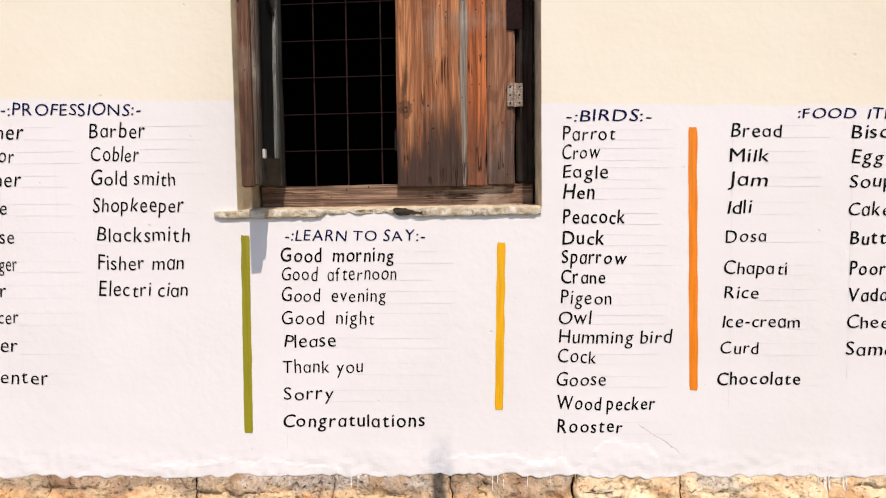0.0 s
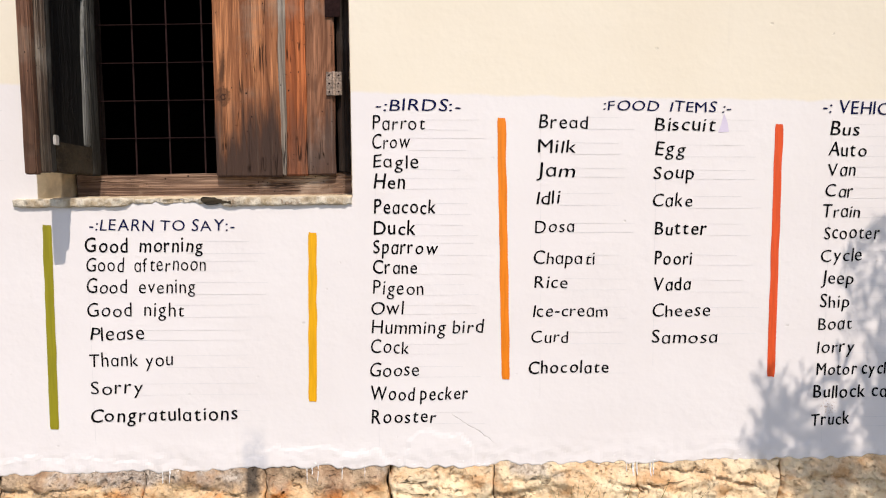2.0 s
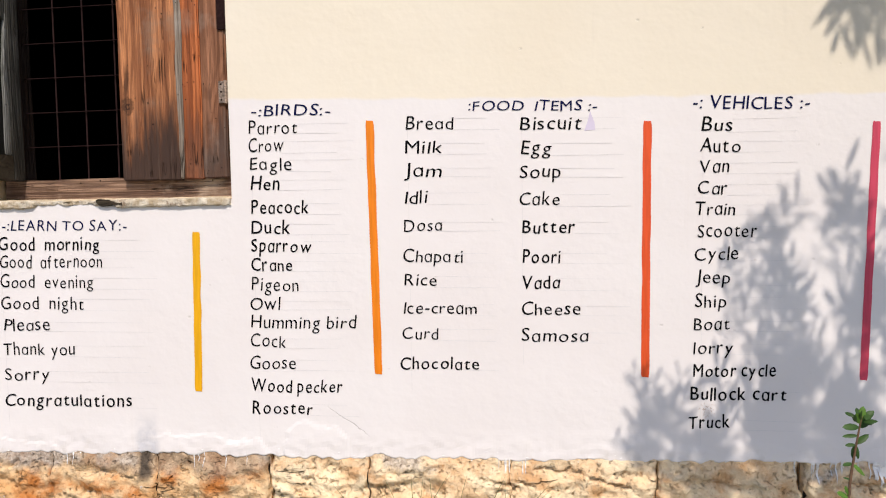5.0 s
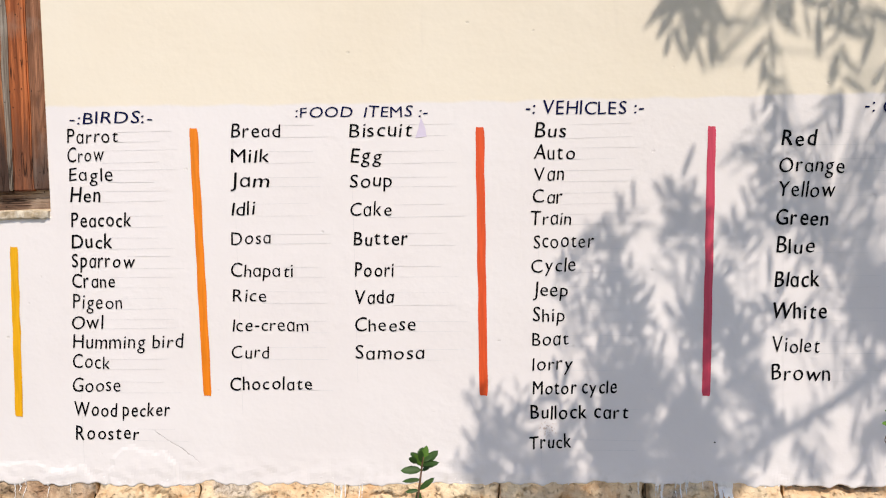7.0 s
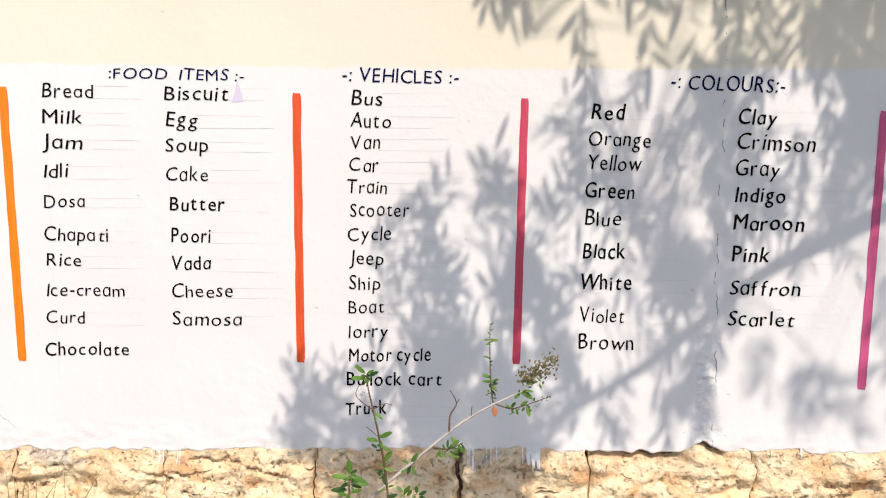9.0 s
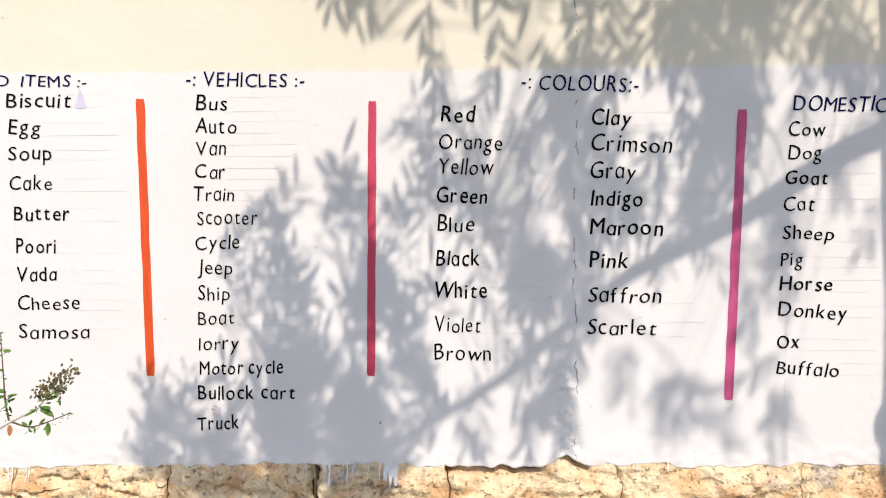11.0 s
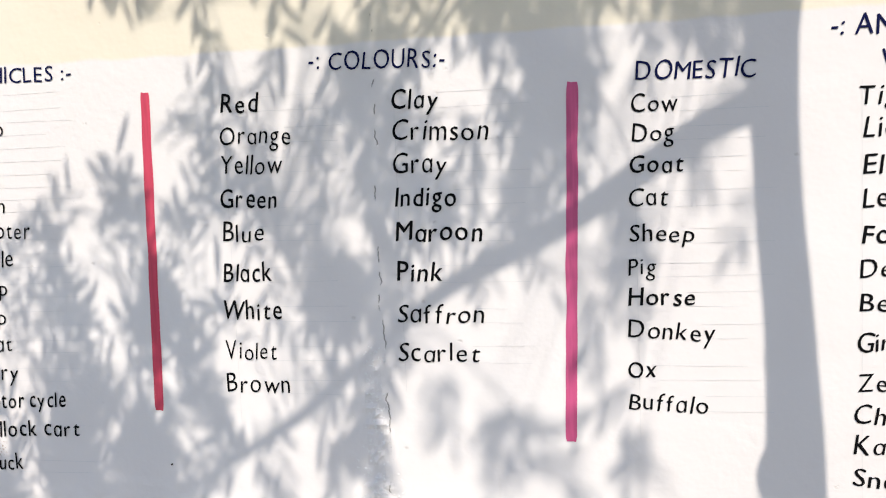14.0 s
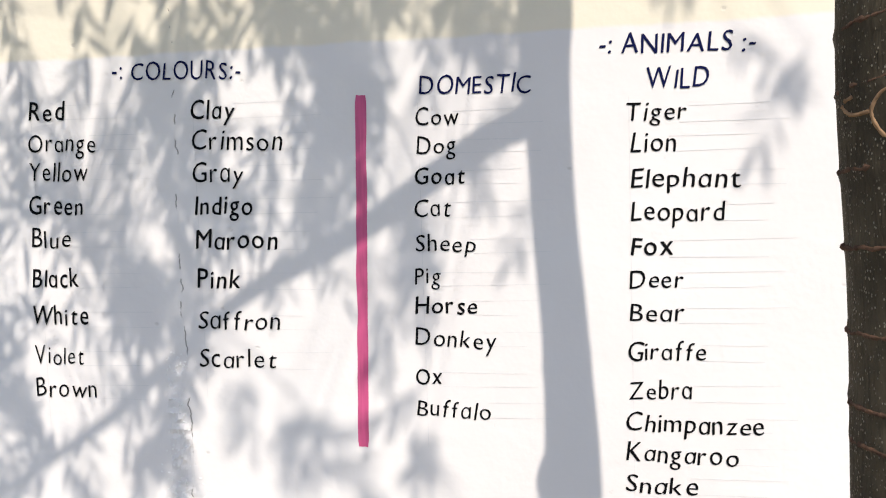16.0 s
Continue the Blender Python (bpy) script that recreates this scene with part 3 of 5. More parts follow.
part("rotted_wood", splinter(), M_LOWRAIL, sill, "dark rotted wood showing in the break")

# ---- window: frame, iron grille, closed right leaf, open left leaf ----
window = thing("window_1", (-0.29, 0.16, 1.41), "old timber window with an iron grille and one leaf open", "window", kind="structure")
at = Vector(window.location)


def wpart(name, bm, material, parent=None, label="", smooth=False):
    for v in bm.verts:
        v.co -= at
    return part(name, bm, material, parent or window, label, smooth)


wpart("frame_bottom", block(OX0 + 0.012, OX1 - 0.012, 0.155, 0.235, 1.388, 1.474, 0.004, 0.003, 14), M_RAIL)
wpart("frame_top", block(OX0 + 0.012, OX1 - 0.012, 0.155, 0.235, 2.42, 2.48, 0.004), M_FRAME)
wpart("frame_jamb", block(OX0 + 0.012, -0.668, 0.155, 0.235, 1.4745, 2.4195, 0.004, 0.002, 10), M_DARK)
wpart("frame_jamb", block(0.109, OX1 - 0.010, 0.152, 0.235, 1.4745, 2.4195, 0.004, 0.002, 10), M_DARK)
for x in (-0.557, -0.447, -0.333, -0.220, -0.107, 0.005):
    v, f = tube_data([(x - at.x, 0.205 - at.y, 1.47 - at.z), (x + 0.004 - at.x, 0.205 - at.y, 2.43 - at.z)], [0.0025, 0.0025], 8)
    from_data("grille_bar", v, f, M_IRON, window, smooth=True)
for z in (1.591, 1.711, 1.831, 1.951, 2.071, 2.191, 2.311):
    v, f = tube_data([(-0.69 - at.x, 0.197 - at.y, z - at.z), (0.13 - at.x, 0.197 - at.y, z + 0.004 - at.z)], [0.0019, 0.0019], 8)
    from_data("grille_bar", v, f, M_IRON, window, smooth=True)

# closed leaf of two planks, hung with butt hinges on the jamb
leaf_r = new("shutter")
leaf_r.parent = window
leaf_r.location = Vector((-0.284, 0.128, 1.463)) - at
tagged(leaf_r, "closed shutter leaf of two weathered orange-brown planks")


def plank(x0, x1, z0, z1, y0, y1, seed):
    """A sawn board with a wandering edge and rounded arrises."""
    bm = block(x0, x1, y0, y1, z0, z1, 0.004, 0, 24)
    for v in bm.verts:
        v.co += Vector((0.004 * noise.noise(Vector((seed, 0, v.co.z * 5))), 0.0015 * noise.noise(Vector((v.co.x * 20, seed, v.co.z * 9))), 0.002 * noise.noise(Vector((v.co.x * 25, seed, 0)))))
    return bm


part("plank", plank(0.012, 0.222, 0, 0.97, 0, 0.026, 3), M_PLANK, leaf_r)
part("plank", plank(0.2275, 0.2985, 0.002, 0.97, 0.002, 0.026, 8), M_REDPLANK, leaf_r, "reddish orange board")
part("plank", plank(0.3005, 0.388, 0.004, 0.97, 0.002, 0.026, 8), M_BROWNPLANK, leaf_r, "greyish brown board")
bm = plank(0.2165, 0.2385, 0.004, 0.82, -0.004, 0.0015, 5)
for v in bm.verts:                      # narrow at its foot, torn off to a point above
    v.co.x = 0.2275 + (v.co.x - 0.2275) * (0.55 + 0.5 * math.sin(min(1.0, v.co.z / 0.82) * 2.9)) + 0.003 * noise.noise(Vector((0, 3, v.co.z * 14)))
part("cover_strip", bm, M_SPLIT, leaf_r, "split greyed edge strip")
part("ledge", block(0.0, 0.38, 0.0262, 0.045, 0.12, 0.19, 0.003), M_DARK, leaf_r)
for z in (0.285, 0.52):
    hinge = new("hinge")
    hinge.parent = leaf_r
    hinge.location = (0.388, -0.002, z)
    if z > 0.4:
        part("leaf_plate", block(-0.024, 0.024, -0.002, 0.001, -0.032, 0.1, 0.001), M_IRON, hinge)
        continue
    part("leaf_plate", block(-0.024, -0.005, -0.0045, 0.002, -0.036, 0.036, 0.001), M_HINGE, hinge)
    part("jamb_plate", block(0.005, 0.024, -0.0045, 0.002, -0.036, 0.036, 0.001), M_HINGE, hinge)
    v, f = tube_data([(0, -0.004, -0.037), (0, -0.004, 0.037)], [0.005, 0.005], 10)
    from_data("pin", v, f, M_HINGE, hinge, smooth=True)
    for sx in (-0.0145, 0.0145):
        for sz in (-0.025, 0, 0.025):
            v, f = tube_data([(sx, -0.006, sz), (sx, -0.0045, sz)], [0.0025, 0.0032], 8)
            from_data("screw", v, f, M_IRON, hinge)

# open leaf, standing square to the wall
leaf_l = new("shutter")
leaf_l.parent = window
leaf_l.matrix_local = pose(-0.664 - at.x, 0.150 - at.y, 1.470 - at.z, 0, 0, 4.8)
tagged(leaf_l, "open framed shutter leaf standing out square from the wall")
part("hinge_stile", block(-0.012, 0.018, -0.055, 0.0, 0.0, 0.97, 0.003, 0.002, 12), M_STILE, leaf_l)
part("outer_stile", block(-0.012, 0.020, -0.352, -0.312, -0.004, 0.97, 0.003, 0.002, 12), M_GREY, leaf_l)
part("inner_stile", block(-0.012, 0.018, -0.3115, -0.282, 0.0, 0.97, 0.003, 0.002, 12), M_STILE, leaf_l)
part("edge_strip", block(-0.020, 0.012, -0.377, -0.3525, -0.010, 0.97, 0.003, 0.002, 12), M_FRAME, leaf_l, "reddish worn meeting strip")
part("bottom_rail", block(-0.011, 0.017, -0.2815, -0.0555, 0.0, 0.085, 0.003, 0.001), M_LOWRAIL, leaf_l)
# recessed panel, shaded by its near-black colour
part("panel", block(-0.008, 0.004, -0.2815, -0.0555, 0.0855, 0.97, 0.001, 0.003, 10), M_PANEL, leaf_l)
bm = block(0.0045, 0.015, -0.082, -0.0565, 0.087, 0.56, 0.003, 0.003, 12)
for v in bm.verts:                      # broken off to a taper
    v.co.y = -0.0565 + (v.co.y + 0.0565) * min(1.0, max(0.05, (0.57 - v.co.z) / 0.22))
part("bead", bm, M_BEAD, leaf_l)
bm = block(0.0045, 0.012, -0.2815, -0.058, 0.50, 0.97, 0.002, 0.002, 12)
for v in bm.verts:                      # remains of the panel's facing, broken along a slant
    if v.co.z < 0.75:
        v.co.z = max(v.co.z, 0.585 + 0.5 * (-0.17 - v.co.y) + 0.02 * noise.noise(v.co * 40))
part("facing", bm, M_STILE, leaf_l, "broken upper facing of the panel")
part("latch", block(0.0205, 0.028, -0.305, -0.284, 0.073, 0.100, 0.002), M_LATCH, leaf_l, "small pale metal latch")

# ---- painted stripes between the lists ----


def stripe(name_label, material, x_top, z_top, x_bot, z_bot, width, seed):
    verts, faces = [], []
    n_ = 60
    for i in range(n_ + 1):
        t = i / n_
        x = x_top + (x_bot - x_top) * t
        z = z_top + (z_bot - z_top) * t
        a = 0.0022 * noise.noise(Vector((t * 9, seed, 0))) + 0.0008 * noise.noise(Vector((t * 60, seed, 0)))
        b = 0.0022 * noise.noise(Vector((t * 9, seed, 5))) + 0.0008 * noise.noise(Vector((t * 60, seed, 5)))
        e = 0.002 if i in (0, n_) else 0.0
        y = bow(x)
        verts += [(x - width / 2 + a + e, y - 0.001, z + (0.002 if i == 0 else 0)), (x - width / 6, y - 0.0016, z), (x + width / 6, y - 0.0016, z), (x + width / 2 + b - e, y - 0.001, z - (0.002 if i == n_ else 0))]
    for i in range(n_):
        for k in range(3):
            faces.append((i * 4 + k, i * 4 + 4 + k, i * 4 + 5 + k, i * 4 + 1 + k))
    ob = from_data("painted_stripe", verts, faces, material)
    return tagged(ob, name_label, "painted stripe", "stripes between the word lists")


for text, rgb, xt, zt, xb, zb, w, sd in (
        ("olive green upright stripe painted on the white wall", (0.30, 0.27, 0.012), -0.721, 1.321, -0.730, 0.710, 0.027, 1),
        ("golden yellow upright stripe painted on the white wall", (0.86, 0.43, 0.004), 0.054, 1.291, 0.043, 0.784, 0.025, 2),
        ("orange upright stripe painted on the white wall", (0.87, 0.235, 0.006), 0.613, 1.6215, 0.624, 0.843, 0.025, 3),
        ("red-orange upright stripe painted on the white wall", (0.78, 0.095, 0.02), 1.437, 1.598, 1.432, 0.839, 0.024, 4),
        ("crimson pink upright stripe painted on the white wall", (0.64, 0.068, 0.122), 2.068, 1.5785, 2.0485, 0.837, 0.0225, 5),
        ("magenta upright stripe painted on the white wall", (0.62, 0.10, 0.245), 3.0305, 1.5355, 3.006, 0.772, 0.024, 6)):
    k = Mat("stripe_paint", 0.5, spec=0.35)
    c = k.mix(k.ramp(k.noise(1.0, 4, 0.6, k.scaled(120, 120, 9)), 0.35, 0.7), rgb, tuple(v * 0.84 for v in rgb))
    stripe(text, k.done(c, k.noise(1.0, 3, 0.5, k.scaled(300, 300, 8)), 0.25, 0.002), xt, zt, xb, zb, w, sd)

# ---- hand lettering ----
GLYPHS = {}


def glyph(ch, bold=False):
    """One letter of the built-in font as a slanted broad brush draws it: flat vertices and faces."""
    key = (ch, bold)
    if key not in GLYPHS:
        cu = bpy.data.curves.new("letter", "FONT")
        cu.body = "\u0251" if ch == "a" else ch
        cu.resolution_u = 3
        cu.offset = -0.004 if bold else -0.012
        ob = bpy.data.objects.new("letter", cu)
        scene.collection.objects.link(ob)
        deps = bpy.context.evaluated_depsgraph_get()
        me = bpy.data.meshes.new_from_object(ob.evaluated_get(deps))
        s = 0.84 if ch == "a" else 1.0
        pts = [(v.co.x * s, v.co.y * s) for v in me.vertices]
        low = min(p[0] for p in pts)
        pts = [(p[0] - low, p[1], 0.0) for p in pts]
        fs = [tuple(p.vertices) for p in me.polygons]
        n_ = len(pts)                       # a broad nib held aslant: the thin letter drawn again a little up and across
        for i in (1, 2):
            pts += [(px + 0.015 * i, py + 0.009 * i, float(i)) for px, py, _ in pts[:n_]]
            fs += [tuple(v + n_ * i for v in f) for f in fs[:len(me.polygons)]]
        GLYPHS[key] = (pts, fs, max(p[0] for p in pts))
        bpy.data.objects.remove(ob)
        bpy.data.curves.remove(cu)
        bpy.data.meshes.remove(me)
    return GLYPHS[key]


BOLD = ("Good  morning", "Hen", "Peacock", "Duck", "Sparrow", "Crane", "Butter", "Vada", "Green", "White", "Black", "Ox", "Fox", "Goat", "Horse", "Maroon", "Poori", "Indigo", "Rooster", "Pink", "Red", "Clay", "Congratulations", "Wood pecker", "Chocolate", "Motor cycle", "Bullock cart", "Truck")


def lettering(text, width, cap):
    """A hand-drawn word: letters of the built-in font, each a little off its line, in the x-z plane. One mesh a letter."""
    r = random.Random(text)
    letters, pen = [], 0.0
    for ch in text:
        if ch == " ":
            pen += 0.27
            continue
        pts, fs, w = glyph(ch, text in BOLD)
        lean, tilt = 0.07 + r.uniform(-0.06, 0.06), r.uniform(-0.06, 0.06)
        tall, rise = r.uniform(0.91, 1.08), r.uniform(-0.032, 0.032)
        verts, turn = [], r.uniform(0, 6)
        for px, py, over in pts:
            bend = 0.012 * math.sin(px * 7 + turn)
            verts.append((pen + px + lean * py - tilt * py, py * tall + rise + tilt * (px - w / 2) + bend, over))
        letters.append((verts, fs))
        pen += w + r.uniform(0.10, 0.15)
    lo, hi = min(v[0] for vs, _ in letters for v in vs), max(v[0] for vs, _ in letters for v in vs)
    sx, sz = width / (hi - lo), cap / 0.69
    return [([((v[0] - lo) * sx, -0.0003 * v[2], v[1] * sz) for v in vs], fs) for vs, fs in letters]


def word_list(label, heading, caps_head, words, caps, lines_to, head_name="heading"):
    x, z = words[0][1], words[-1][2]
    base = thing("word_list", (x, -0.0012, z), label, "painted lettering", "lists of words on the wall")
    for rows_, cap, mat, nm in ((heading, caps_head, M_BLUE, head_name), (words, caps, M_BLACK, "word")):
        for text, wx, wz, width, dz in rows_:
            ob = tagged(new(nm), text)
            ob.empty_display_size, ob.parent = 0.02, base
            for v, f in lettering(text, width, cap):
                from_data("letter", [(p[0], p[1] + bow(wx + p[0]), p[2]) for p in v], f, mat, ob)
            ob.location = (wx - x, 0, wz - z)
            ob.rotation_euler = (0, -math.atan2(dz, width), 0)
    r = random.Random(label)
    for text, wx, wz, width, dz in words:
        for up in (-0.003, caps * 0.72):
            x0, x1 = wx + width * r.uniform(0.85, 1.02) - x, lines_to + r.uniform(-0.05, 0.03) - x
            if x1 - x0 < 0.05:
                continue
            zz, t, h = wz - z + up + r.uniform(-0.003, 0.003), r.uniform(-0.002, 0.002) - 0.002, r.uniform(0.0004, 0.0008)
            line_ = [(x0 + (x1 - x0) * i / 5, zz + t * i / 5) for i in range(6)]
            ends = [(px, 0.0006 + bow(x + px), pz + q * h) for px, pz in line_ for q in (-1, 1)]
            from_data("ruled_line", ends, [(2 * i, 2 * i + 2, 2 * i + 3, 2 * i + 1) for i in range(5)], M_PENCIL, base)
    zt, zb = words[0][2] - z + 0.05, words[-1][2] - z - 0.07
    from_data("ruled_line", [(px, 0.0006 + bow(x), pz) for px, pz in ((0.004, zb), (0.0052, zb), (0.0062, zt), (0.005, zt))], [(0, 1, 2, 3)], M_PENCIL, base)
    return base


PROF_HEAD = [
    ("-:PROFESSIONS:-", -1.469, 1.696, 0.440, -0.009),
]
PROF_1 = [
    ("ner", -1.491, 1.625, 0.092, -0.002),
    ("or", -1.484, 1.552, 0.050, 0.000),
    ("ner", -1.503, 1.480, 0.088, -0.001),
    ("e", -1.490, 1.393, 0.023, -0.001),
    ("se", -1.495, 1.305, 0.047, 0.000),
    ("ger", -1.504, 1.217, 0.060, 0.000),
    ("r", -1.503, 1.138, 0.020, 0.000),
    ("cer", -1.514, 1.054, 0.066, 0.000),
    ("er", -1.512, 0.963, 0.057, 0.000),
    ("penter", -1.555, 0.862, 0.192, 0.000),
]
PROF_2 = [
    ("Barber", -1.194, 1.623, 0.175, -0.004),
    ("Cobler", -1.192, 1.551, 0.152, -0.003),
    ("Gold smith", -1.194, 1.479, 0.263, -0.004),
    ("Shopkeeper", -1.193, 1.398, 0.286, -0.004),
    ("Blacksmith", -1.185, 1.307, 0.293, -0.003),
    ("Fisher man", -1.185, 1.220, 0.271, -0.002),
    ("Electri cian", -1.186, 1.138, 0.281, -0.002),
]
word_list("black hand-lettered list of trades, second column, under a blue heading", PROF_HEAD, 0.037, PROF_2, 0.046, -0.86)
word_list("black hand-lettered list of trades, first column", [], 0.037, PROF_1, 0.046, -1.25)
LEARN_HEAD = [
    ("-:LEARN TO SAY:-", -0.598, 1.303, 0.424, -0.005),
]
LEARN = [
    ("Good  morning", -0.614, 1.239, 0.345, -0.003),
    ("Good  afternoon", -0.612, 1.182, 0.350, -0.002),
    ("Good  evening", -0.614, 1.118, 0.319, -0.002),
    ("Good  night", -0.616, 1.047, 0.285, -0.001),
    ("Please", -0.611, 0.977, 0.160, 0.000),
    ("Thank you", -0.617, 0.898, 0.248, 0.000),
    ("Sorry", -0.616, 0.814, 0.155, 0.000),
    ("Congratulations", -0.620, 0.729, 0.437, 0.001),
]
word_list("black hand-lettered greetings below the window sill", LEARN_HEAD, 0.033, LEARN, 0.042, -0.11)
BIRDS_HEAD = [
    ("-:BIRDS:-", 0.246, 1.645, 0.248, -0.004),
]
BIRDS = [
    ("Parrot", 0.236, 1.591, 0.153, -0.002),
    ("Crow", 0.234, 1.535, 0.111, -0.002),
    ("Eagle", 0.236, 1.479, 0.132, -0.002),
    ("Hen", 0.236, 1.417, 0.093, -0.001),
    ("Peacock", 0.236, 1.346, 0.181, -0.003),
    ("Duck", 0.234, 1.284, 0.123, -0.002),
    ("Sparrow", 0.232, 1.227, 0.192, -0.003),
    ("Crane", 0.230, 1.167, 0.131, -0.001),
    ("Pigeon", 0.229, 1.105, 0.150, -0.002),
    ("Owl", 0.223, 1.045, 0.098, -0.001),
    ("Humming bird", 0.223, 0.987, 0.337, -0.003),
    ("Cock", 0.220, 0.927, 0.113, -0.001),
    ("Goose", 0.216, 0.858, 0.147, -0.001),
    ("Wood pecker", 0.218, 0.784, 0.292, -0.002),
    ("Rooster", 0.218, 0.714, 0.196, 0.000),
]
word_list("black hand-lettered list of birds under a blue heading", BIRDS_HEAD, 0.033, BIRDS, 0.041, 0.54)
FOOD_HEAD = [
    (":FOOD  ITEMS :-", 0.913, 1.643, 0.379, -0.011),
]
FOOD_1 = [
    ("Bread", 0.723, 1.592, 0.145, -0.004),
    ("Milk", 0.720, 1.521, 0.112, -0.003),
    ("Jam", 0.716, 1.449, 0.115, -0.002),
    ("Idli", 0.716, 1.369, 0.071, -0.002),
    ("Dosa", 0.712, 1.284, 0.117, -0.001),
    ("Chapati", 0.708, 1.189, 0.183, -0.001),
    ("Rice", 0.710, 1.118, 0.100, -0.001),
    ("Ice-cream", 0.706, 1.031, 0.225, -0.001),
    ("Curd", 0.701, 0.952, 0.112, 0.000),
    ("Chocolate", 0.693, 0.858, 0.243, 0.001),
]
FOOD_2 = [
    ("Biscuit", 1.066, 1.582, 0.181, -0.005),
    ("Egg", 1.068, 1.509, 0.091, -0.002),
    ("Soup", 1.064, 1.440, 0.121, -0.002),
    ("Cake", 1.063, 1.358, 0.119, -0.002),
    ("Butter", 1.070, 1.275, 0.157, -0.002),
    ("Poori", 1.071, 1.183, 0.113, -0.001),
    ("Vada", 1.070, 1.107, 0.113, 0.000),
    ("Cheese", 1.067, 1.027, 0.175, -0.001),
    ("Samosa", 1.066, 0.945, 0.200, 0.001),
]
word_list("black hand-lettered list of foods, first column", FOOD_HEAD, 0.030, FOOD_1, 0.039, 0.98)
word_list("black hand-lettered list of foods, second column", [], 0.036, FOOD_2, 0.040, 1.36)
VEHICLES_HEAD = [
    ("-: VEHICLES :-", 1.565, 1.629, 0.322, -0.011),
]
VEHICLES = [
    ("Bus", 1.589, 1.565, 0.086, -0.003),
    ("Auto", 1.585, 1.503, 0.114, -0.003),
    ("Van", 1.585, 1.444, 0.083, -0.002),
    ("Car", 1.580, 1.382, 0.083, -0.002),
    ("Train", 1.574, 1.321, 0.112, -0.002),
    ("Scooter", 1.581, 1.256, 0.167, -0.001),
    ("Cycle", 1.573, 1.188, 0.123, 0.000),
    ("Jeep", 1.576, 1.120, 0.098, 0.000),
    ("Ship", 1.575, 1.048, 0.089, 0.000),
    ("Boat", 1.572, 0.981, 0.102, 0.000),
    ("lorry", 1.571, 0.910, 0.114, 0.001),
    ("Motor cycle", 1.571, 0.840, 0.235, 0.003),
    ("Bullock cart", 1.564, 0.770, 0.273, 0.004),
    ("Truck", 1.560, 0.684, 0.117, 0.003),
]
word_list("black hand-lettered list of vehicles under a blue heading", VEHICLES_HEAD, 0.037, VEHICLES, 0.040, 1.86)
COLOURS_HEAD = [
    ("-: COLOURS:-", 2.462, 1.601, 0.303, -0.016),
]
COLOURS_1 = [
    ("Red", 2.249, 1.521, 0.092, -0.005),
    ("Orange", 2.243, 1.450, 0.168, -0.007),
    ("Yellow", 2.242, 1.383, 0.146, -0.006),
    ("Green", 2.235, 1.307, 0.135, -0.005),
    ("Blue", 2.236, 1.230, 0.099, -0.003),
    ("Black", 2.231, 1.139, 0.117, -0.003),
    ("White", 2.227, 1.050, 0.140, -0.003),
    ("Violet", 2.225, 0.957, 0.124, -0.002),
    ("Brown", 2.223, 0.880, 0.153, -0.001),
]
COLOURS_2 = [
    ("Clay", 2.644, 1.504, 0.103, -0.005),
    ("Crimson", 2.643, 1.436, 0.209, -0.009),
    ("Gray", 2.641, 1.365, 0.119, -0.004),
    ("Indigo", 2.642, 1.294, 0.135, -0.005),
    ("Maroon", 2.640, 1.218, 0.191, -0.006),
    ("Pink", 2.639, 1.129, 0.101, -0.003),
    ("Saffron", 2.636, 1.036, 0.192, -0.004),
    ("Scarlet", 2.634, 0.950, 0.182, -0.003),
]
word_list("black hand-lettered list of colours, first column", COLOURS_HEAD, 0.040, COLOURS_1, 0.043, 2.52)
word_list("black hand-lettered list of colours, second column", [], 0.040, COLOURS_2, 0.043, 2.93)
DOMESTIC_HEAD = [
    ("DOMESTIC", 3.157, 1.530, 0.233, -0.010),
]
DOMESTIC = [
    ("Cow", 3.147, 1.465, 0.092, -0.002),
    ("Dog", 3.147, 1.406, 0.083, -0.004),
    ("Goat", 3.141, 1.342, 0.107, -0.004),
    ("Cat", 3.138, 1.273, 0.079, -0.002),
    ("Sheep", 3.138, 1.198, 0.129, -0.003),
    ("Pig", 3.134, 1.129, 0.056, -0.001),
    ("Horse", 3.132, 1.065, 0.134, -0.004),
    ("Donkey", 3.130, 0.997, 0.174, -0.012),
    ("Ox", 3.129, 0.910, 0.058, 0.001),
    ("Buffalo", 3.128, 0.844, 0.160, -0.012),
]
word_list("black hand-lettered list of farm animals under a blue heading", DOMESTIC_HEAD, 0.038, DOMESTIC, 0.037, 3.40)
WILD_HEAD = [
    ("-: ANIMALS :-", 3.529, 1.590, 0.301, -0.012),
    ("WILD", 3.620, 1.515, 0.121, -0.004),
]
WILD = [
    ("Tiger", 3.580, 1.452, 0.118, -0.003),
    ("Lion", 3.587, 1.390, 0.089, -0.004),
    ("Elephant", 3.587, 1.318, 0.213, -0.006),
    ("Leopard", 3.586, 1.251, 0.183, -0.006),
    ("Fox", 3.584, 1.179, 0.084, -0.002),
    ("Deer", 3.581, 1.113, 0.107, -0.002),
    ("Bear", 3.580, 1.043, 0.109, -0.001),
    ("Giraffe", 3.576, 0.963, 0.154, -0.003),
    ("Zebra", 3.576, 0.881, 0.126, 0.000),
    ("Chimpanzee", 3.569, 0.814, 0.272, -0.008),
    ("Kangaroo", 3.568, 0.751, 0.224, -0.010),
    ("Snake", 3.566, 0.685, 0.145, -0.009),
]
word_list("black hand-lettered list of wild animals under a blue heading", WILD_HEAD, 0.040, WILD, 0.039, 3.88)
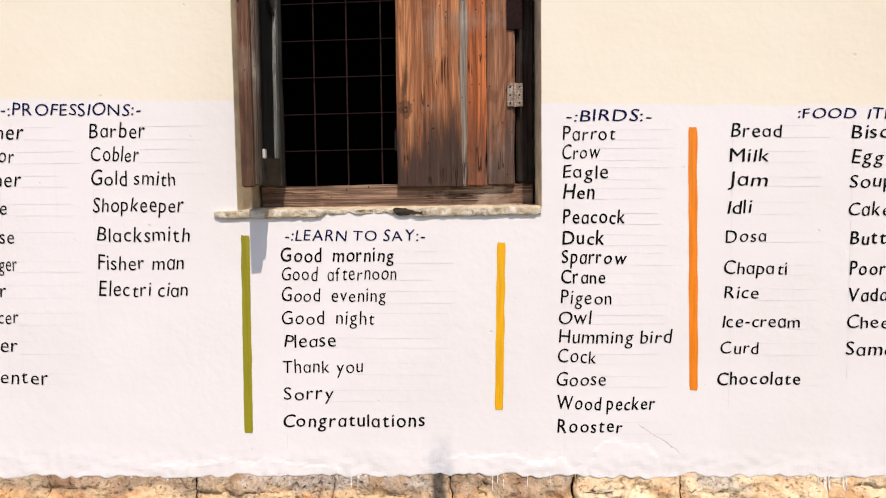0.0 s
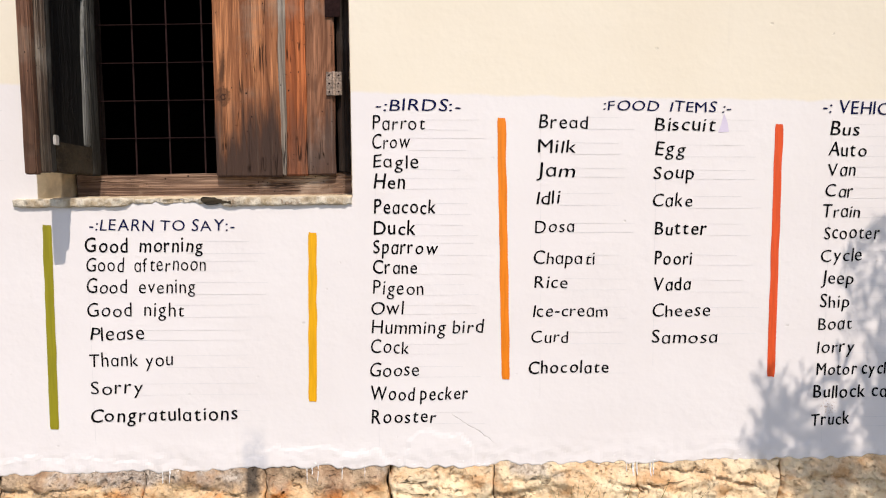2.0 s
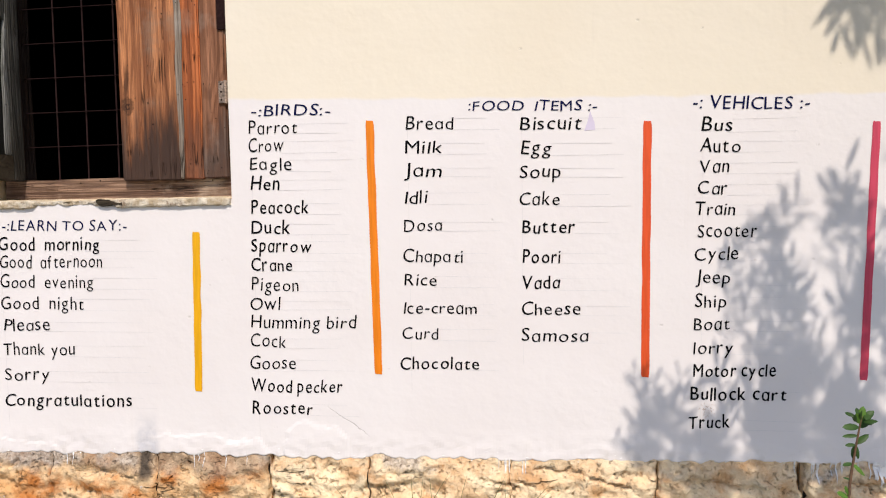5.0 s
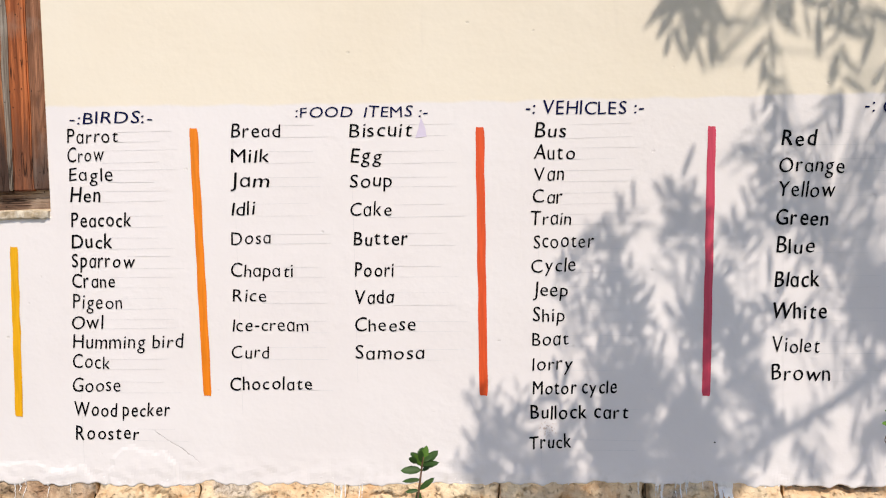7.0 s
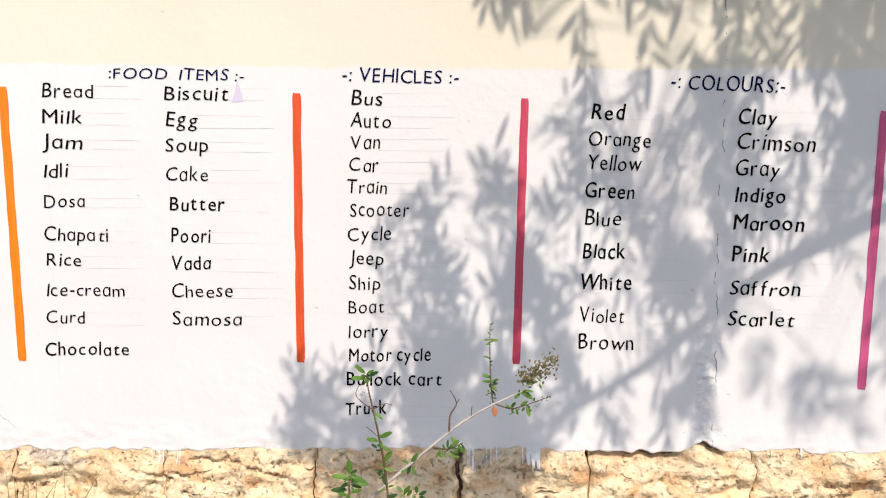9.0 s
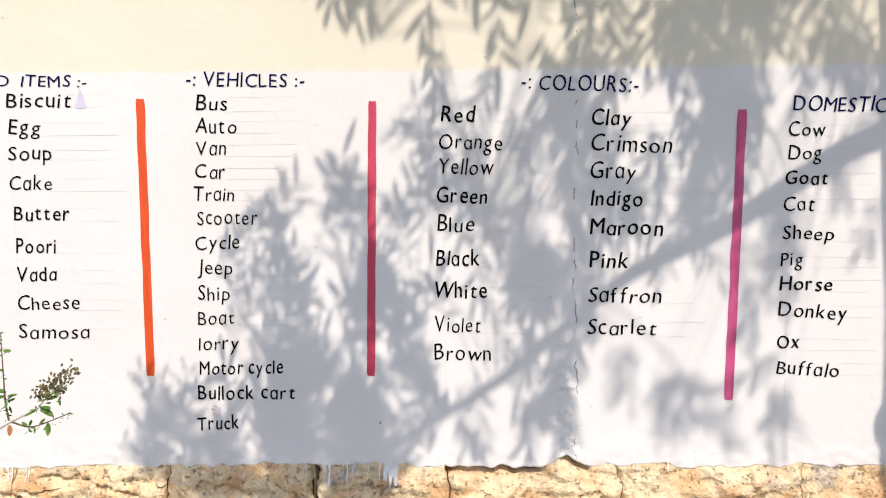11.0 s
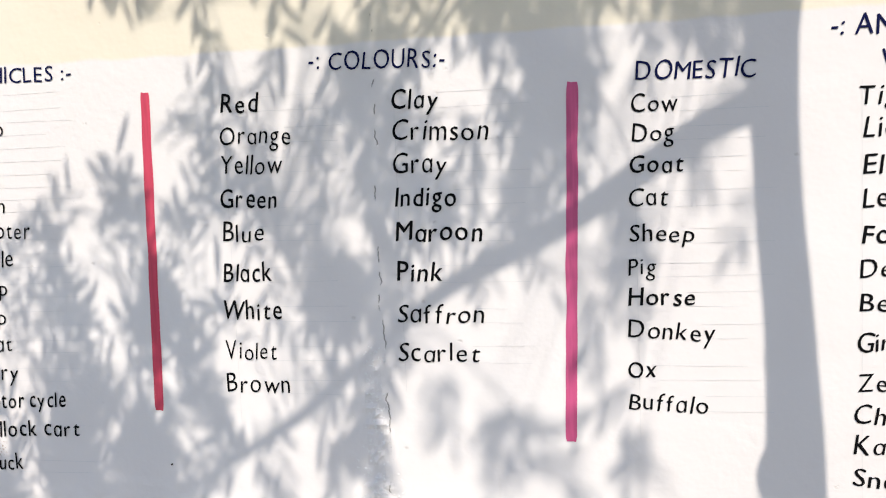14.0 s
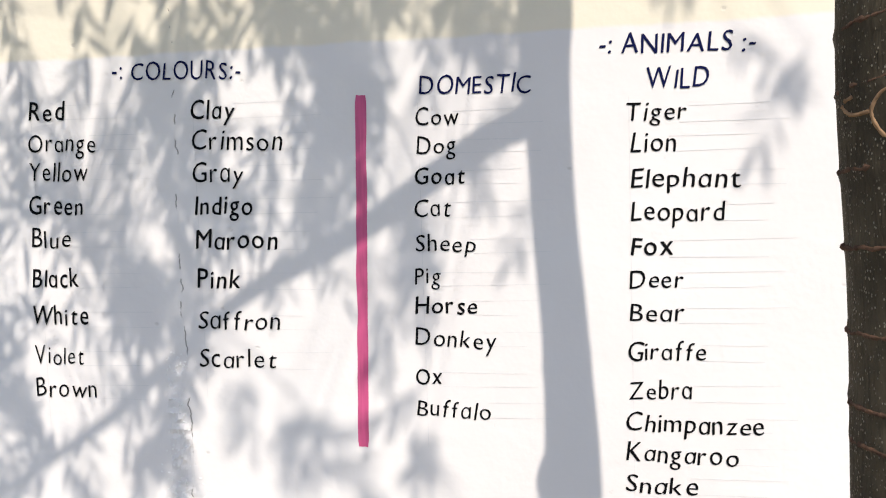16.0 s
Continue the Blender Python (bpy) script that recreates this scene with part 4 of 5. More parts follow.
ob = from_data("paint_smudge", [(px, bow(px) - 0.0008, pz) for px, pz in ((1.255, 1.575), (1.287, 1.577), (1.284, 1.60), (1.272, 1.632), (1.264, 1.60))], [(0, 1, 2, 3, 4)], M_SMUDGE)
tagged(ob, "pale lavender smudge of paint beside a word", "paint smudge")

v, f = tube_data([(0, 0.002, 0), (0, -0.003, 0), (0, -0.004, 0)], [0.0018, 0.0022, 0.0008], 10)
nail = tagged(from_data("nail", v, f, M_IRON), "small dark nail head in the white wall", "nail")
nail.location = (2.071, bow(2.071), 0.706)

# ---- tree: trunk, limb and crown, which shade the wall ----
tree = thing("tree", (3.70, -0.83, 0), "slender tree with ringed brown bark and narrow drooping leaves", "tree")
ROOT = Vector(tree.location)
trunk_line = [(3.706, -0.83, -0.05, 0.085), (3.701, -0.83, 0.6, 0.068), (3.693, -0.83, 1.12, 0.063), (3.680, -0.83, 1.41, 0.061), (3.684, -0.83, 1.78, 0.057),
              (3.674, -0.83, 2.09, 0.047), (3.659, -0.83, 2.30, 0.044), (3.652, -0.83, 2.48, 0.045), (3.645, -0.83, 2.66, 0.050), (3.645, -0.83, 2.82, 0.053), (3.61, -0.85, 3.4, 0.042), (3.56, -0.95, 4.3, 0.022), (3.50, -1.0, 4.9, 0.006)]
rings = [0.28, 0.47, 0.62, 0.79, 0.93, 1.02, 1.087, 1.117, 1.173, 1.242, 1.301, 1.364, 1.411, 1.47, 1.58, 1.72, 1.86, 2.05, 2.3]
line = curve([p[:3] for p in trunk_line], 40)
rad = curve([(p[3], 0, 0) for p in trunk_line], 40)
verts, faces, sides = [], [], 28
for p, q in zip(line, rad):
    swell = sum(0.0022 * math.exp(-((p.z - h) / 0.004) ** 2) for h in rings)
    for s in range(sides):
        w = 2 * math.pi * s / sides
        o = Vector((math.cos(w), math.sin(w), 0))
        r = q.x + swell * (0.6 + 0.8 * noise.noise(Vector((o.x * 2, o.y * 2, p.z * 30)))) + 0.0025 * noise.noise(Vector((o.x * 1.5, o.y * 1.5, p.z * 4)))
        r += 0.02 * math.exp(-((p.z - 1.80) / 0.03) ** 2) * max(0, -o.x) ** 3
        verts.append(p + o * r - ROOT)
for i in range(len(line) - 1):
    for s in range(sides):
        u = (s + 1) % sides
        faces.append((i * sides + s, i * sides + u, (i + 1) * sides + u, (i + 1) * sides + s))
from_data("trunk", verts, faces, M_BARK, tree, smooth=True)


def trunk_at(z):
    i = min(range(len(line)), key=lambda j: abs(line[j].z - z))
    return line[i], rad[i].x


for h in rings:
    p, r = trunk_at(h)
    start, tilt = rnd.uniform(2.4, 3.0), rnd.uniform(-0.001, 0.006)
    arc = []
    for a in range(rnd.randint(30, 52)):
        w = start + a * 0.045
        out = r - 0.0012 + 0.0014 * noise.noise(Vector((a * 0.9, h * 7, 3)))
        arc.append(p + Vector((out * math.cos(w), out * math.sin(w), h - p.z + 0.0022 * noise.noise(Vector((a * 0.22, h * 9, 0))) + tilt * (a / 30))) - ROOT)
    v, f = tube_data(arc, [0.0014 + 0.0034 * abs(noise.noise(Vector((i * 0.55, h * 5, 2)))) for i in range(len(arc))], 7)
    from_data("bark_ring", v, f, M_RING, tree, "reddish raised ring scar", True)


scratch = []
for pts in ([(4.2, 1.366), (3.92, 1.363), (3.72, 1.357), (3.60, 1.346), (3.65, 1.334), (3.79, 1.323), (3.96, 1.314), (4.25, 1.300)], [(3.08, 1.353), (3.22, 1.346), (3.40, 1.344), (3.58, 1.345)], [(3.15, 1.356), (3.32, 1.358)]):
    run = []
    for q in curve([(a, h, 0) for a, h in pts], 6):
        p, r = trunk_at(q.y)
        run.append(Vector((p.x + (r - 0.0010) * math.cos(q.x), p.y + (r - 0.0010) * math.sin(q.x), q.y)) - ROOT)
    scratch.append(tube_data(run, [0.0017 + 0.0008 * noise.noise(Vector((i * 0.6, 1, 4))) for i in range(len(run))], 6))
v, f = join(scratch)
from_data("carving", v, f, M_SCAR, tree, "pale curved scratches cut into the bark", True)


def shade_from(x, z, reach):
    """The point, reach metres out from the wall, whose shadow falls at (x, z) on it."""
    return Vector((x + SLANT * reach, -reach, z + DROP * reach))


limbs = []
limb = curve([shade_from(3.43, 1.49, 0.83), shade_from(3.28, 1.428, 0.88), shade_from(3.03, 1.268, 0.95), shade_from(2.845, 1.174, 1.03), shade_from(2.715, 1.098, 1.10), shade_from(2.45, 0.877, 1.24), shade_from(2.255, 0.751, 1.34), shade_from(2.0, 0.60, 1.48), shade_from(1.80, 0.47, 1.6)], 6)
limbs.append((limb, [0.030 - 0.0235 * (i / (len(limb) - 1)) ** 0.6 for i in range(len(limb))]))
upper = curve([(3.61, -0.85, 3.38), (3.42, -1.02, 3.85), (3.1, -1.3, 4.2), (2.7, -1.5, 4.4), (2.3, -1.65, 4.5)], 8)
limbs.append((upper, [0.024 - 0.019 * i / (len(upper) - 1) for i in range(len(upper))]))
back = curve([(3.62, -0.84, 3.2), (3.75, -1.2, 3.7), (3.95, -1.6, 4.1), (4.3, -1.9, 4.4)], 8)
limbs.append((back, [0.024 - 0.018 * i / (len(back) - 1) for i in range(len(back))]))
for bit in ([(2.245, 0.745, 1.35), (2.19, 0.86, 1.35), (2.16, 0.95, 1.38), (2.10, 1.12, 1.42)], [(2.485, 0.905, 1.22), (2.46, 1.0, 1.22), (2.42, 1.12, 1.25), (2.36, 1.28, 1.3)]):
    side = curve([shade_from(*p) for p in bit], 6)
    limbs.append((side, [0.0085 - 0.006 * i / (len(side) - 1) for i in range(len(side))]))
left = curve([upper[-8], (2.42, -1.55, 4.1), (2.46, -1.5, 3.85), (2.48, -1.45, 3.65)], 8)
limbs.append((left, [0.003 - 0.0018 * i / (len(left) - 1) for i in range(len(left))]))
for pts, rr in limbs:
    v, f = tube_data([p - ROOT for p in pts], rr, 10)
    from_data("limb", v, f, M_BARK, tree, smooth=True)
nodes = [p for pts, rr in limbs for p in pts[3:]]
twigs, leaves = [], []
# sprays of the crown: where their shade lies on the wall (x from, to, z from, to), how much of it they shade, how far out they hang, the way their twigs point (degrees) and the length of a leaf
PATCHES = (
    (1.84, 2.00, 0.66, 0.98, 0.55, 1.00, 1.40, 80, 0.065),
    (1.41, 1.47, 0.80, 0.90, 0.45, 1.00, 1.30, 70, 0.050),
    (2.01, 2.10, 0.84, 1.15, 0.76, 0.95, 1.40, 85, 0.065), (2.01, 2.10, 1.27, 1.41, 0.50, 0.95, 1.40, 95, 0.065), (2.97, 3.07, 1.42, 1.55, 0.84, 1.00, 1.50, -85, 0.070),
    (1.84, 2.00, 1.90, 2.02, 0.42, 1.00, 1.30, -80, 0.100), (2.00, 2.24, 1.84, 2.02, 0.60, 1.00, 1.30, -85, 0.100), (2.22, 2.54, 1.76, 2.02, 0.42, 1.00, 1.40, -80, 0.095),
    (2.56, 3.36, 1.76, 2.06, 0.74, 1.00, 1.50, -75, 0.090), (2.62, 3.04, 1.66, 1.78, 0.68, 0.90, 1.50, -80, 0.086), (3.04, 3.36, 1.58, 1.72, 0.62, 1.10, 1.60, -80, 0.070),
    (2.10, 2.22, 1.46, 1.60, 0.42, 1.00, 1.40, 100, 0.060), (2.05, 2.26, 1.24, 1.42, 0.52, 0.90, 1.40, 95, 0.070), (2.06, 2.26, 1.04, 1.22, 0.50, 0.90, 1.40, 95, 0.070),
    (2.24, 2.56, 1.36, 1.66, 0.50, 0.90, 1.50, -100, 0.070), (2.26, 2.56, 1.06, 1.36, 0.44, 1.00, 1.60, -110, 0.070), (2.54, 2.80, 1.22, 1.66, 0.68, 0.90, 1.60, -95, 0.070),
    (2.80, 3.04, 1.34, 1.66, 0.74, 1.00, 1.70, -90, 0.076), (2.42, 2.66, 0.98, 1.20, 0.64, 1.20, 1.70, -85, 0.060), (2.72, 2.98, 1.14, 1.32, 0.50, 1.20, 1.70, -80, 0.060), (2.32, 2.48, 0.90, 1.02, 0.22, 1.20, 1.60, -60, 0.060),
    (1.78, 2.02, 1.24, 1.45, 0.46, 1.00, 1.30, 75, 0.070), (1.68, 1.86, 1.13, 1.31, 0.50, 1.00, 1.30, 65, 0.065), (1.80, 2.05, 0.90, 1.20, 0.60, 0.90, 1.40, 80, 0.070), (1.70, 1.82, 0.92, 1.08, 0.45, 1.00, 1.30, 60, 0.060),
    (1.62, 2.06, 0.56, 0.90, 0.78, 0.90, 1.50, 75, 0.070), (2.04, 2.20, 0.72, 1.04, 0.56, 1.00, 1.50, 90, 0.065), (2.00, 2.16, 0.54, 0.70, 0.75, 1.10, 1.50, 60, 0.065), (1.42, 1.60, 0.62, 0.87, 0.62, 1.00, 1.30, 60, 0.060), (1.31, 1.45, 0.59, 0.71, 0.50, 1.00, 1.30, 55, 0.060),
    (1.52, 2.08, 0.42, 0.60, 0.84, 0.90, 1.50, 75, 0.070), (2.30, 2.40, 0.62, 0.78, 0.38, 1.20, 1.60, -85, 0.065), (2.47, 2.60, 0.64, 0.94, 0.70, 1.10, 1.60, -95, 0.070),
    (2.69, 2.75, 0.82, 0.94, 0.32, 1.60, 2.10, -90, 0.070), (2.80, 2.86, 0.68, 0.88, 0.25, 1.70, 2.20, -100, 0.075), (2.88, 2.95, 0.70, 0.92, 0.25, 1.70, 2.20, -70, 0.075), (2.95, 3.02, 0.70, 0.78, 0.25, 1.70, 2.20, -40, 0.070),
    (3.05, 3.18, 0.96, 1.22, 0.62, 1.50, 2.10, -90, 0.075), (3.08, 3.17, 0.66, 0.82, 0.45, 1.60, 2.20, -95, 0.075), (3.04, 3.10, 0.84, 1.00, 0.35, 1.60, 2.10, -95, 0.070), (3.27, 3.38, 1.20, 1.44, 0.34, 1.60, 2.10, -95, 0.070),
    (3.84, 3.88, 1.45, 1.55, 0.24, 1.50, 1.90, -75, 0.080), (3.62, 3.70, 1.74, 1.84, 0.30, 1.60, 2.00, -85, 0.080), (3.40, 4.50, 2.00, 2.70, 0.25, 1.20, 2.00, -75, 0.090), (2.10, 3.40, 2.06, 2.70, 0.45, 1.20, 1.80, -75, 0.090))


def spray(start, way, length, size, dice):
    """A thin twig with narrow leaves set in turn along both its sides, and one at its end."""
    pts = [start + way * (length * t) - Vector((0, 0, 0.10 * length * t * t)) for t in (0, 0.33, 0.66, 1.0)]
    twigs.append(tube_data(pts, [0.0014, 0.0011, 0.0009, 0.0006], 4))
    across = way.cross(Vector((0, 1, 0))).normalized()
    count = 11
    for i in range(count):
        t = (i + 0.6) / count
        p = start + way * (length * t) - Vector((0, 0, 0.10 * length * t * t))
        turn = radians(dice.gauss(40, 14)) * (1 if i % 2 else -1) if i < count - 1 else 0.0
        d = way * math.cos(turn) + across * math.sin(turn) + Vector((0, dice.gauss(0, 0.3), -0.12))
        long_ = size * dice.uniform(0.72, 1.2)
        flat = d.cross(Vector((dice.gauss(0, 0.35), 1, dice.gauss(0, 0.35))))
        leaves.append(leaf_data(p, p + d.normalized() * long_, flat, long_ * dice.uniform(0.16, 0.22), droop=0.06))


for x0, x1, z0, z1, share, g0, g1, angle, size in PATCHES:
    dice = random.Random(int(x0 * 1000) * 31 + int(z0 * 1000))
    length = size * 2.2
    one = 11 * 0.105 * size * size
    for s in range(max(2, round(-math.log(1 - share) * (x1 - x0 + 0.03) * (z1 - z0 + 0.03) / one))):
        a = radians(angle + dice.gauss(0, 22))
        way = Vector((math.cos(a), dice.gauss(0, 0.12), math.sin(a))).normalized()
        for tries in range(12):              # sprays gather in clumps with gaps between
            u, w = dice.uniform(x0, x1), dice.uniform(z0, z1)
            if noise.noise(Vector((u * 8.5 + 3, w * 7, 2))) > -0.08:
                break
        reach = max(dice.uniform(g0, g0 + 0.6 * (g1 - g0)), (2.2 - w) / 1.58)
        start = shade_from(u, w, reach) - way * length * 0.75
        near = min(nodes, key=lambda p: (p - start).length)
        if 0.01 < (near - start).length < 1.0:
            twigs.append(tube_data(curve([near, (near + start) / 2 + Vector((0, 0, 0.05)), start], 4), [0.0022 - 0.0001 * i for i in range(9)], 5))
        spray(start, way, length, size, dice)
v, f = join(twigs)
tagged(from_data("twigs", [p - ROOT for p in v], f, M_BARK, tree), kind="stuff")
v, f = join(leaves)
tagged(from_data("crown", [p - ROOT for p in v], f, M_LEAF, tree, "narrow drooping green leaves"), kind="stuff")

# ---- shrubs in front of the wall ----


def stem_with(parent, name, pts, r0, r1, material):
    line_ = curve(pts, 6)
    o = Vector(parent.location)
    v_, f_ = tube_data([p - o for p in line_], [r0 + (r1 - r0) * i / (len(line_) - 1) for i in range(len(line_))], 8)
    from_data(name, v_, f_, material, parent, smooth=True)
    return line_


def add_leaf(parent, base, direction, size, width, material, droop=0.12):
    d = Vector(direction).normalized()
    s = d.cross(Vector((rnd.uniform(-0.3, 0.3), rnd.uniform(-1, -0.4), rnd.uniform(0.3, 1))))
    o = Vector(parent.location)
    v_, f_ = leaf_data(Vector(base) - o, Vector(base) + d * size - o, s, width, 0.2, droop)
    from_data("leaf", v_, f_, material, parent, smooth=True)


sapling = thing("sapling", (1.40, -1.255, 0), "young green seedling with a thin brown stem and glossy oval leaves", "sapling")
st = stem_with(sapling, "stem", [(1.40, -1.255, 0.0), (1.385, -1.25, 0.5), (1.398, -1.255, 0.92), (1.402, -1.255, 1.04), (1.407, -1.255, 1.085), (1.413, -1.255, 1.125)], 0.0026, 0.0008, M_TWIG)
for z, dx, dz, sz in ((1.113, -1.0, 0.15, 0.019), (1.104, -1.0, 0.03, 0.0165), (1.094, -1.0, 0.05, 0.012), (1.094, 0.75, 0.65, 0.019), (1.094, -0.1, -1.0, 0.015), (1.093, 0.15, -1.0, 0.013), (1.116, -0.35, 0.9, 0.016),
                      (1.118, 0.2, 1.0, 0.019), (1.118, 0.75, 0.75, 0.020), (1.116, 0.85, 0.35, 0.017), (1.112, 0.6, 0.5, 0.012), (1.120, -0.1, 1.0, 0.015), (1.117, -0.6, 0.6, 0.012), (1.073, -1.0, 0.05, 0.012),
                      (1.073, 0.75, -0.7, 0.015), (1.056, -0.8, 0.3, 0.008), (1.035, -0.9, -0.45, 0.027), (1.038, -0.4, 0.9, 0.020), (1.036, -0.85, 0.55, 0.024), (1.020, -0.6, 0.3, 0.012), (1.018, 0.5, 0.9, 0.020),
                      (1.012, 0.3, -0.8, 0.016), (1.006, -0.7, 0.4, 0.020), (1.000, 0.7, 0.6, 0.020)):
    p = min(st, key=lambda q: abs(q.z - z))
    add_leaf(sapling, (p.x, p.y, z), (dx, rnd.uniform(-0.35, 0.25), dz), sz * (1.05 if z > 1.05 else 0.8), sz * (1.0 if z > 1.05 else 0.75) * rnd.uniform(0.32, 0.42), M_DARKLEAF if rnd.random() < 0.85 else M_SAP)
for i in range(6):
    a = rnd.uniform(0, 6.28)
    add_leaf(sapling, (1.412 + rnd.gauss(0, 0.002), -1.255 + rnd.gauss(0, 0.002), rnd.uniform(1.112, 1.128)), (math.cos(a), math.sin(a), rnd.uniform(0.2, 1.2)), rnd.uniform(0.010, 0.016), 0.006, M_DARKLEAF)
for i in range(20):
    z = rnd.uniform(0.3, 0.99)
    p = min(st, key=lambda q: abs(q.z - z))
    a = rnd.uniform(0, 6.28)
    add_leaf(sapling, (p.x, p.y, z), (math.cos(a), math.sin(a), rnd.uniform(-0.3, 0.6)), 0.024, 0.007, M_DARKLEAF if i % 2 else M_SAP)

shrub = thing("shrub", (1.80, -1.21, 0), "straggly shrub with a pale leaning branch, small leaves and dry buds", "shrub")


def stem_xz(name, y, pts, r0, r1, material):
    stem_with(shrub, name, [(x, y + 0.003 * noise.noise(Vector((x * 90, z * 90, 0))), z) for x, z in pts], r0, r1, material)


stem_with(shrub, "trunk", [(1.70, -1.21, 0.0), (1.71, -1.21, 0.5), (1.76, -1.21, 0.9), (1.79, -1.21, 0.995)], 0.006, 0.0028, M_STEM)
stem_xz("branch", -1.21, [(1.788, 0.993), (1.817, 1.025), (1.860, 1.064), (1.894, 1.092), (1.916, 1.108), (1.936, 1.120), (1.963, 1.133)], 0.0018, 0.0007, M_STEM)
stem_xz("twig", -1.21, [(1.961, 1.131), (1.975, 1.146), (1.996, 1.160)], 0.0007, 0.0004, M_STEM)
stem_xz("twig", -1.21, [(1.938, 1.121), (1.953, 1.116), (1.968, 1.120), (1.991, 1.129)], 0.0008, 0.0004, M_TWIG)
stem_xz("twig", -1.21, [(1.936, 1.122), (1.934, 1.140), (1.933, 1.168), (1.933, 1.199)], 0.0009, 0.0003, M_TWIG)
stem_xz("twig", -1.21, [(1.894, 1.092), (1.895, 1.109), (1.901, 1.121), (1.895, 1.134)], 0.0010, 0.0004, M_TWIG)
stem_xz("twig", -1.21, [(1.901, 1.121), (1.904, 1.125)], 0.0005, 0.0003, M_TWIG)
stem_xz("twig", -1.21, [(1.877, 1.078), (1.893, 1.076), (1.907, 1.082)], 0.0009, 0.0005, M_TWIG)
stem_xz("twig", -1.21, [(1.915, 1.107), (1.916, 1.119)], 0.0005, 0.0003, M_TWIG)
stem_with(shrub, "stem", [(1.86, -1.26, 0.0), (1.85, -1.26, 0.7), (1.842, -1.26, 1.0), (1.839, -1.26, 1.068), (1.834, -1.26, 1.101), (1.828, -1.26, 1.131), (1.824, -1.26, 1.150), (1.823, -1.26, 1.163)], 0.0015, 0.0005, M_TWIG)
stem_xz("twig", -1.26, [(1.828, 1.131), (1.817, 1.139), (1.813, 1.145), (1.816, 1.153)], 0.0004, 0.0003, M_TWIG)
stem_xz("twig", -1.26, [(1.828, 1.131), (1.838, 1.136), (1.845, 1.135)], 0.0004, 0.0003, M_TWIG)
stem_xz("twig", -1.26, [(1.833, 1.106), (1.822, 1.116)], 0.0004, 0.0003, M_TWIG)


def sprig(y, rows_, mats):
    """Single leaves: foot x and z, way of the tip, length."""
    for x, z, dx, dz, size in rows_:
        size *= rnd.uniform(0.65, 0.95)
        dx, dz = dx + rnd.gauss(0, 0.35), dz + rnd.gauss(0, 0.35)
        add_leaf(shrub, (x, y + rnd.uniform(-0.002, 0.002), z), (dx, rnd.uniform(-0.35, 0.25), dz), size, size * rnd.uniform(0.30, 0.42), rnd.choice(mats), 0.10)
        side_ = size * rnd.uniform(0.5, 0.9)
        add_leaf(shrub, (x + rnd.gauss(0, 0.002), y + rnd.uniform(-0.003, 0.003), z - rnd.uniform(0.002, 0.007)), (rnd.uniform(-1, 1), rnd.uniform(-0.8, 0.4), rnd.uniform(-0.3, 1)), side_, side_ * rnd.uniform(0.28, 0.38), rnd.choice(mats), 0.12)
        small = size * rnd.uniform(0.35, 0.6)
        add_leaf(shrub, (x, y + rnd.uniform(-0.002, 0.002), z - 0.003), (rnd.uniform(-1, 1), rnd.uniform(-0.6, 0.3), rnd.uniform(-0.5, 0.8)), small, small * rnd.uniform(0.34, 0.46), rnd.choice(mats), 0.12)


BRIGHT = (M_BRIGHT, M_SAP, M_SAP, M_DARKLEAF)
sprig(-1.26, ((1.822, 1.163, -0.8, 0.65, 0.020), (1.824, 1.161, 0.95, 0.12, 0.018), (1.822, 1.159, -0.95, 0.05, 0.017), (1.823, 1.164, 0.3, 1.0, 0.009), (1.828, 1.131, 0.2, -0.9, 0.009), (1.829, 1.128, 0.8, -0.45, 0.013),
              (1.833, 1.106, 0.95, 0.18, 0.020), (1.833, 1.105, 0.2, 0.9, 0.009), (1.833, 1.102, -0.95, 0.05, 0.014), (1.834, 1.099, 0.9, -0.1, 0.012), (1.836, 1.082, 0.45, 0.85, 0.018), (1.837, 1.078, 0.95, -0.2, 0.012),
              (1.838, 1.072, -0.75, -0.1, 0.012), (1.839, 1.062, -0.6, 0.7, 0.014), (1.840, 1.05, 0.8, 0.4, 0.014)), BRIGHT)
sprig(-1.24, ((1.802, 1.062, -0.45, 0.85, 0.019), (1.802, 1.060, -0.75, 0.4, 0.020), (1.803, 1.060, 0.95, 0.1, 0.020), (1.803, 1.062, 0.5, 0.8, 0.012), (1.801, 1.055, -0.9, -0.2, 0.016), (1.803, 1.052, 0.8, -0.3, 0.016),
              (1.800, 1.047, -0.8, 0.4, 0.018), (1.803, 1.045, 0.8, 0.4, 0.017), (1.800, 1.040, -0.9, -0.1, 0.018), (1.803, 1.036, 0.9, 0.1, 0.018), (1.80, 1.03, -0.5, 0.6, 0.018), (1.804, 1.026, 0.6, 0.5, 0.016), (1.802, 1.058, 0.1, 1, 0.012)), BRIGHT)
stem_with(shrub, "stem", [(1.81, -1.24, 0.0), (1.80, -1.24, 0.8), (1.802, -1.24, 1.062)], 0.0022, 0.0006, M_TWIG)
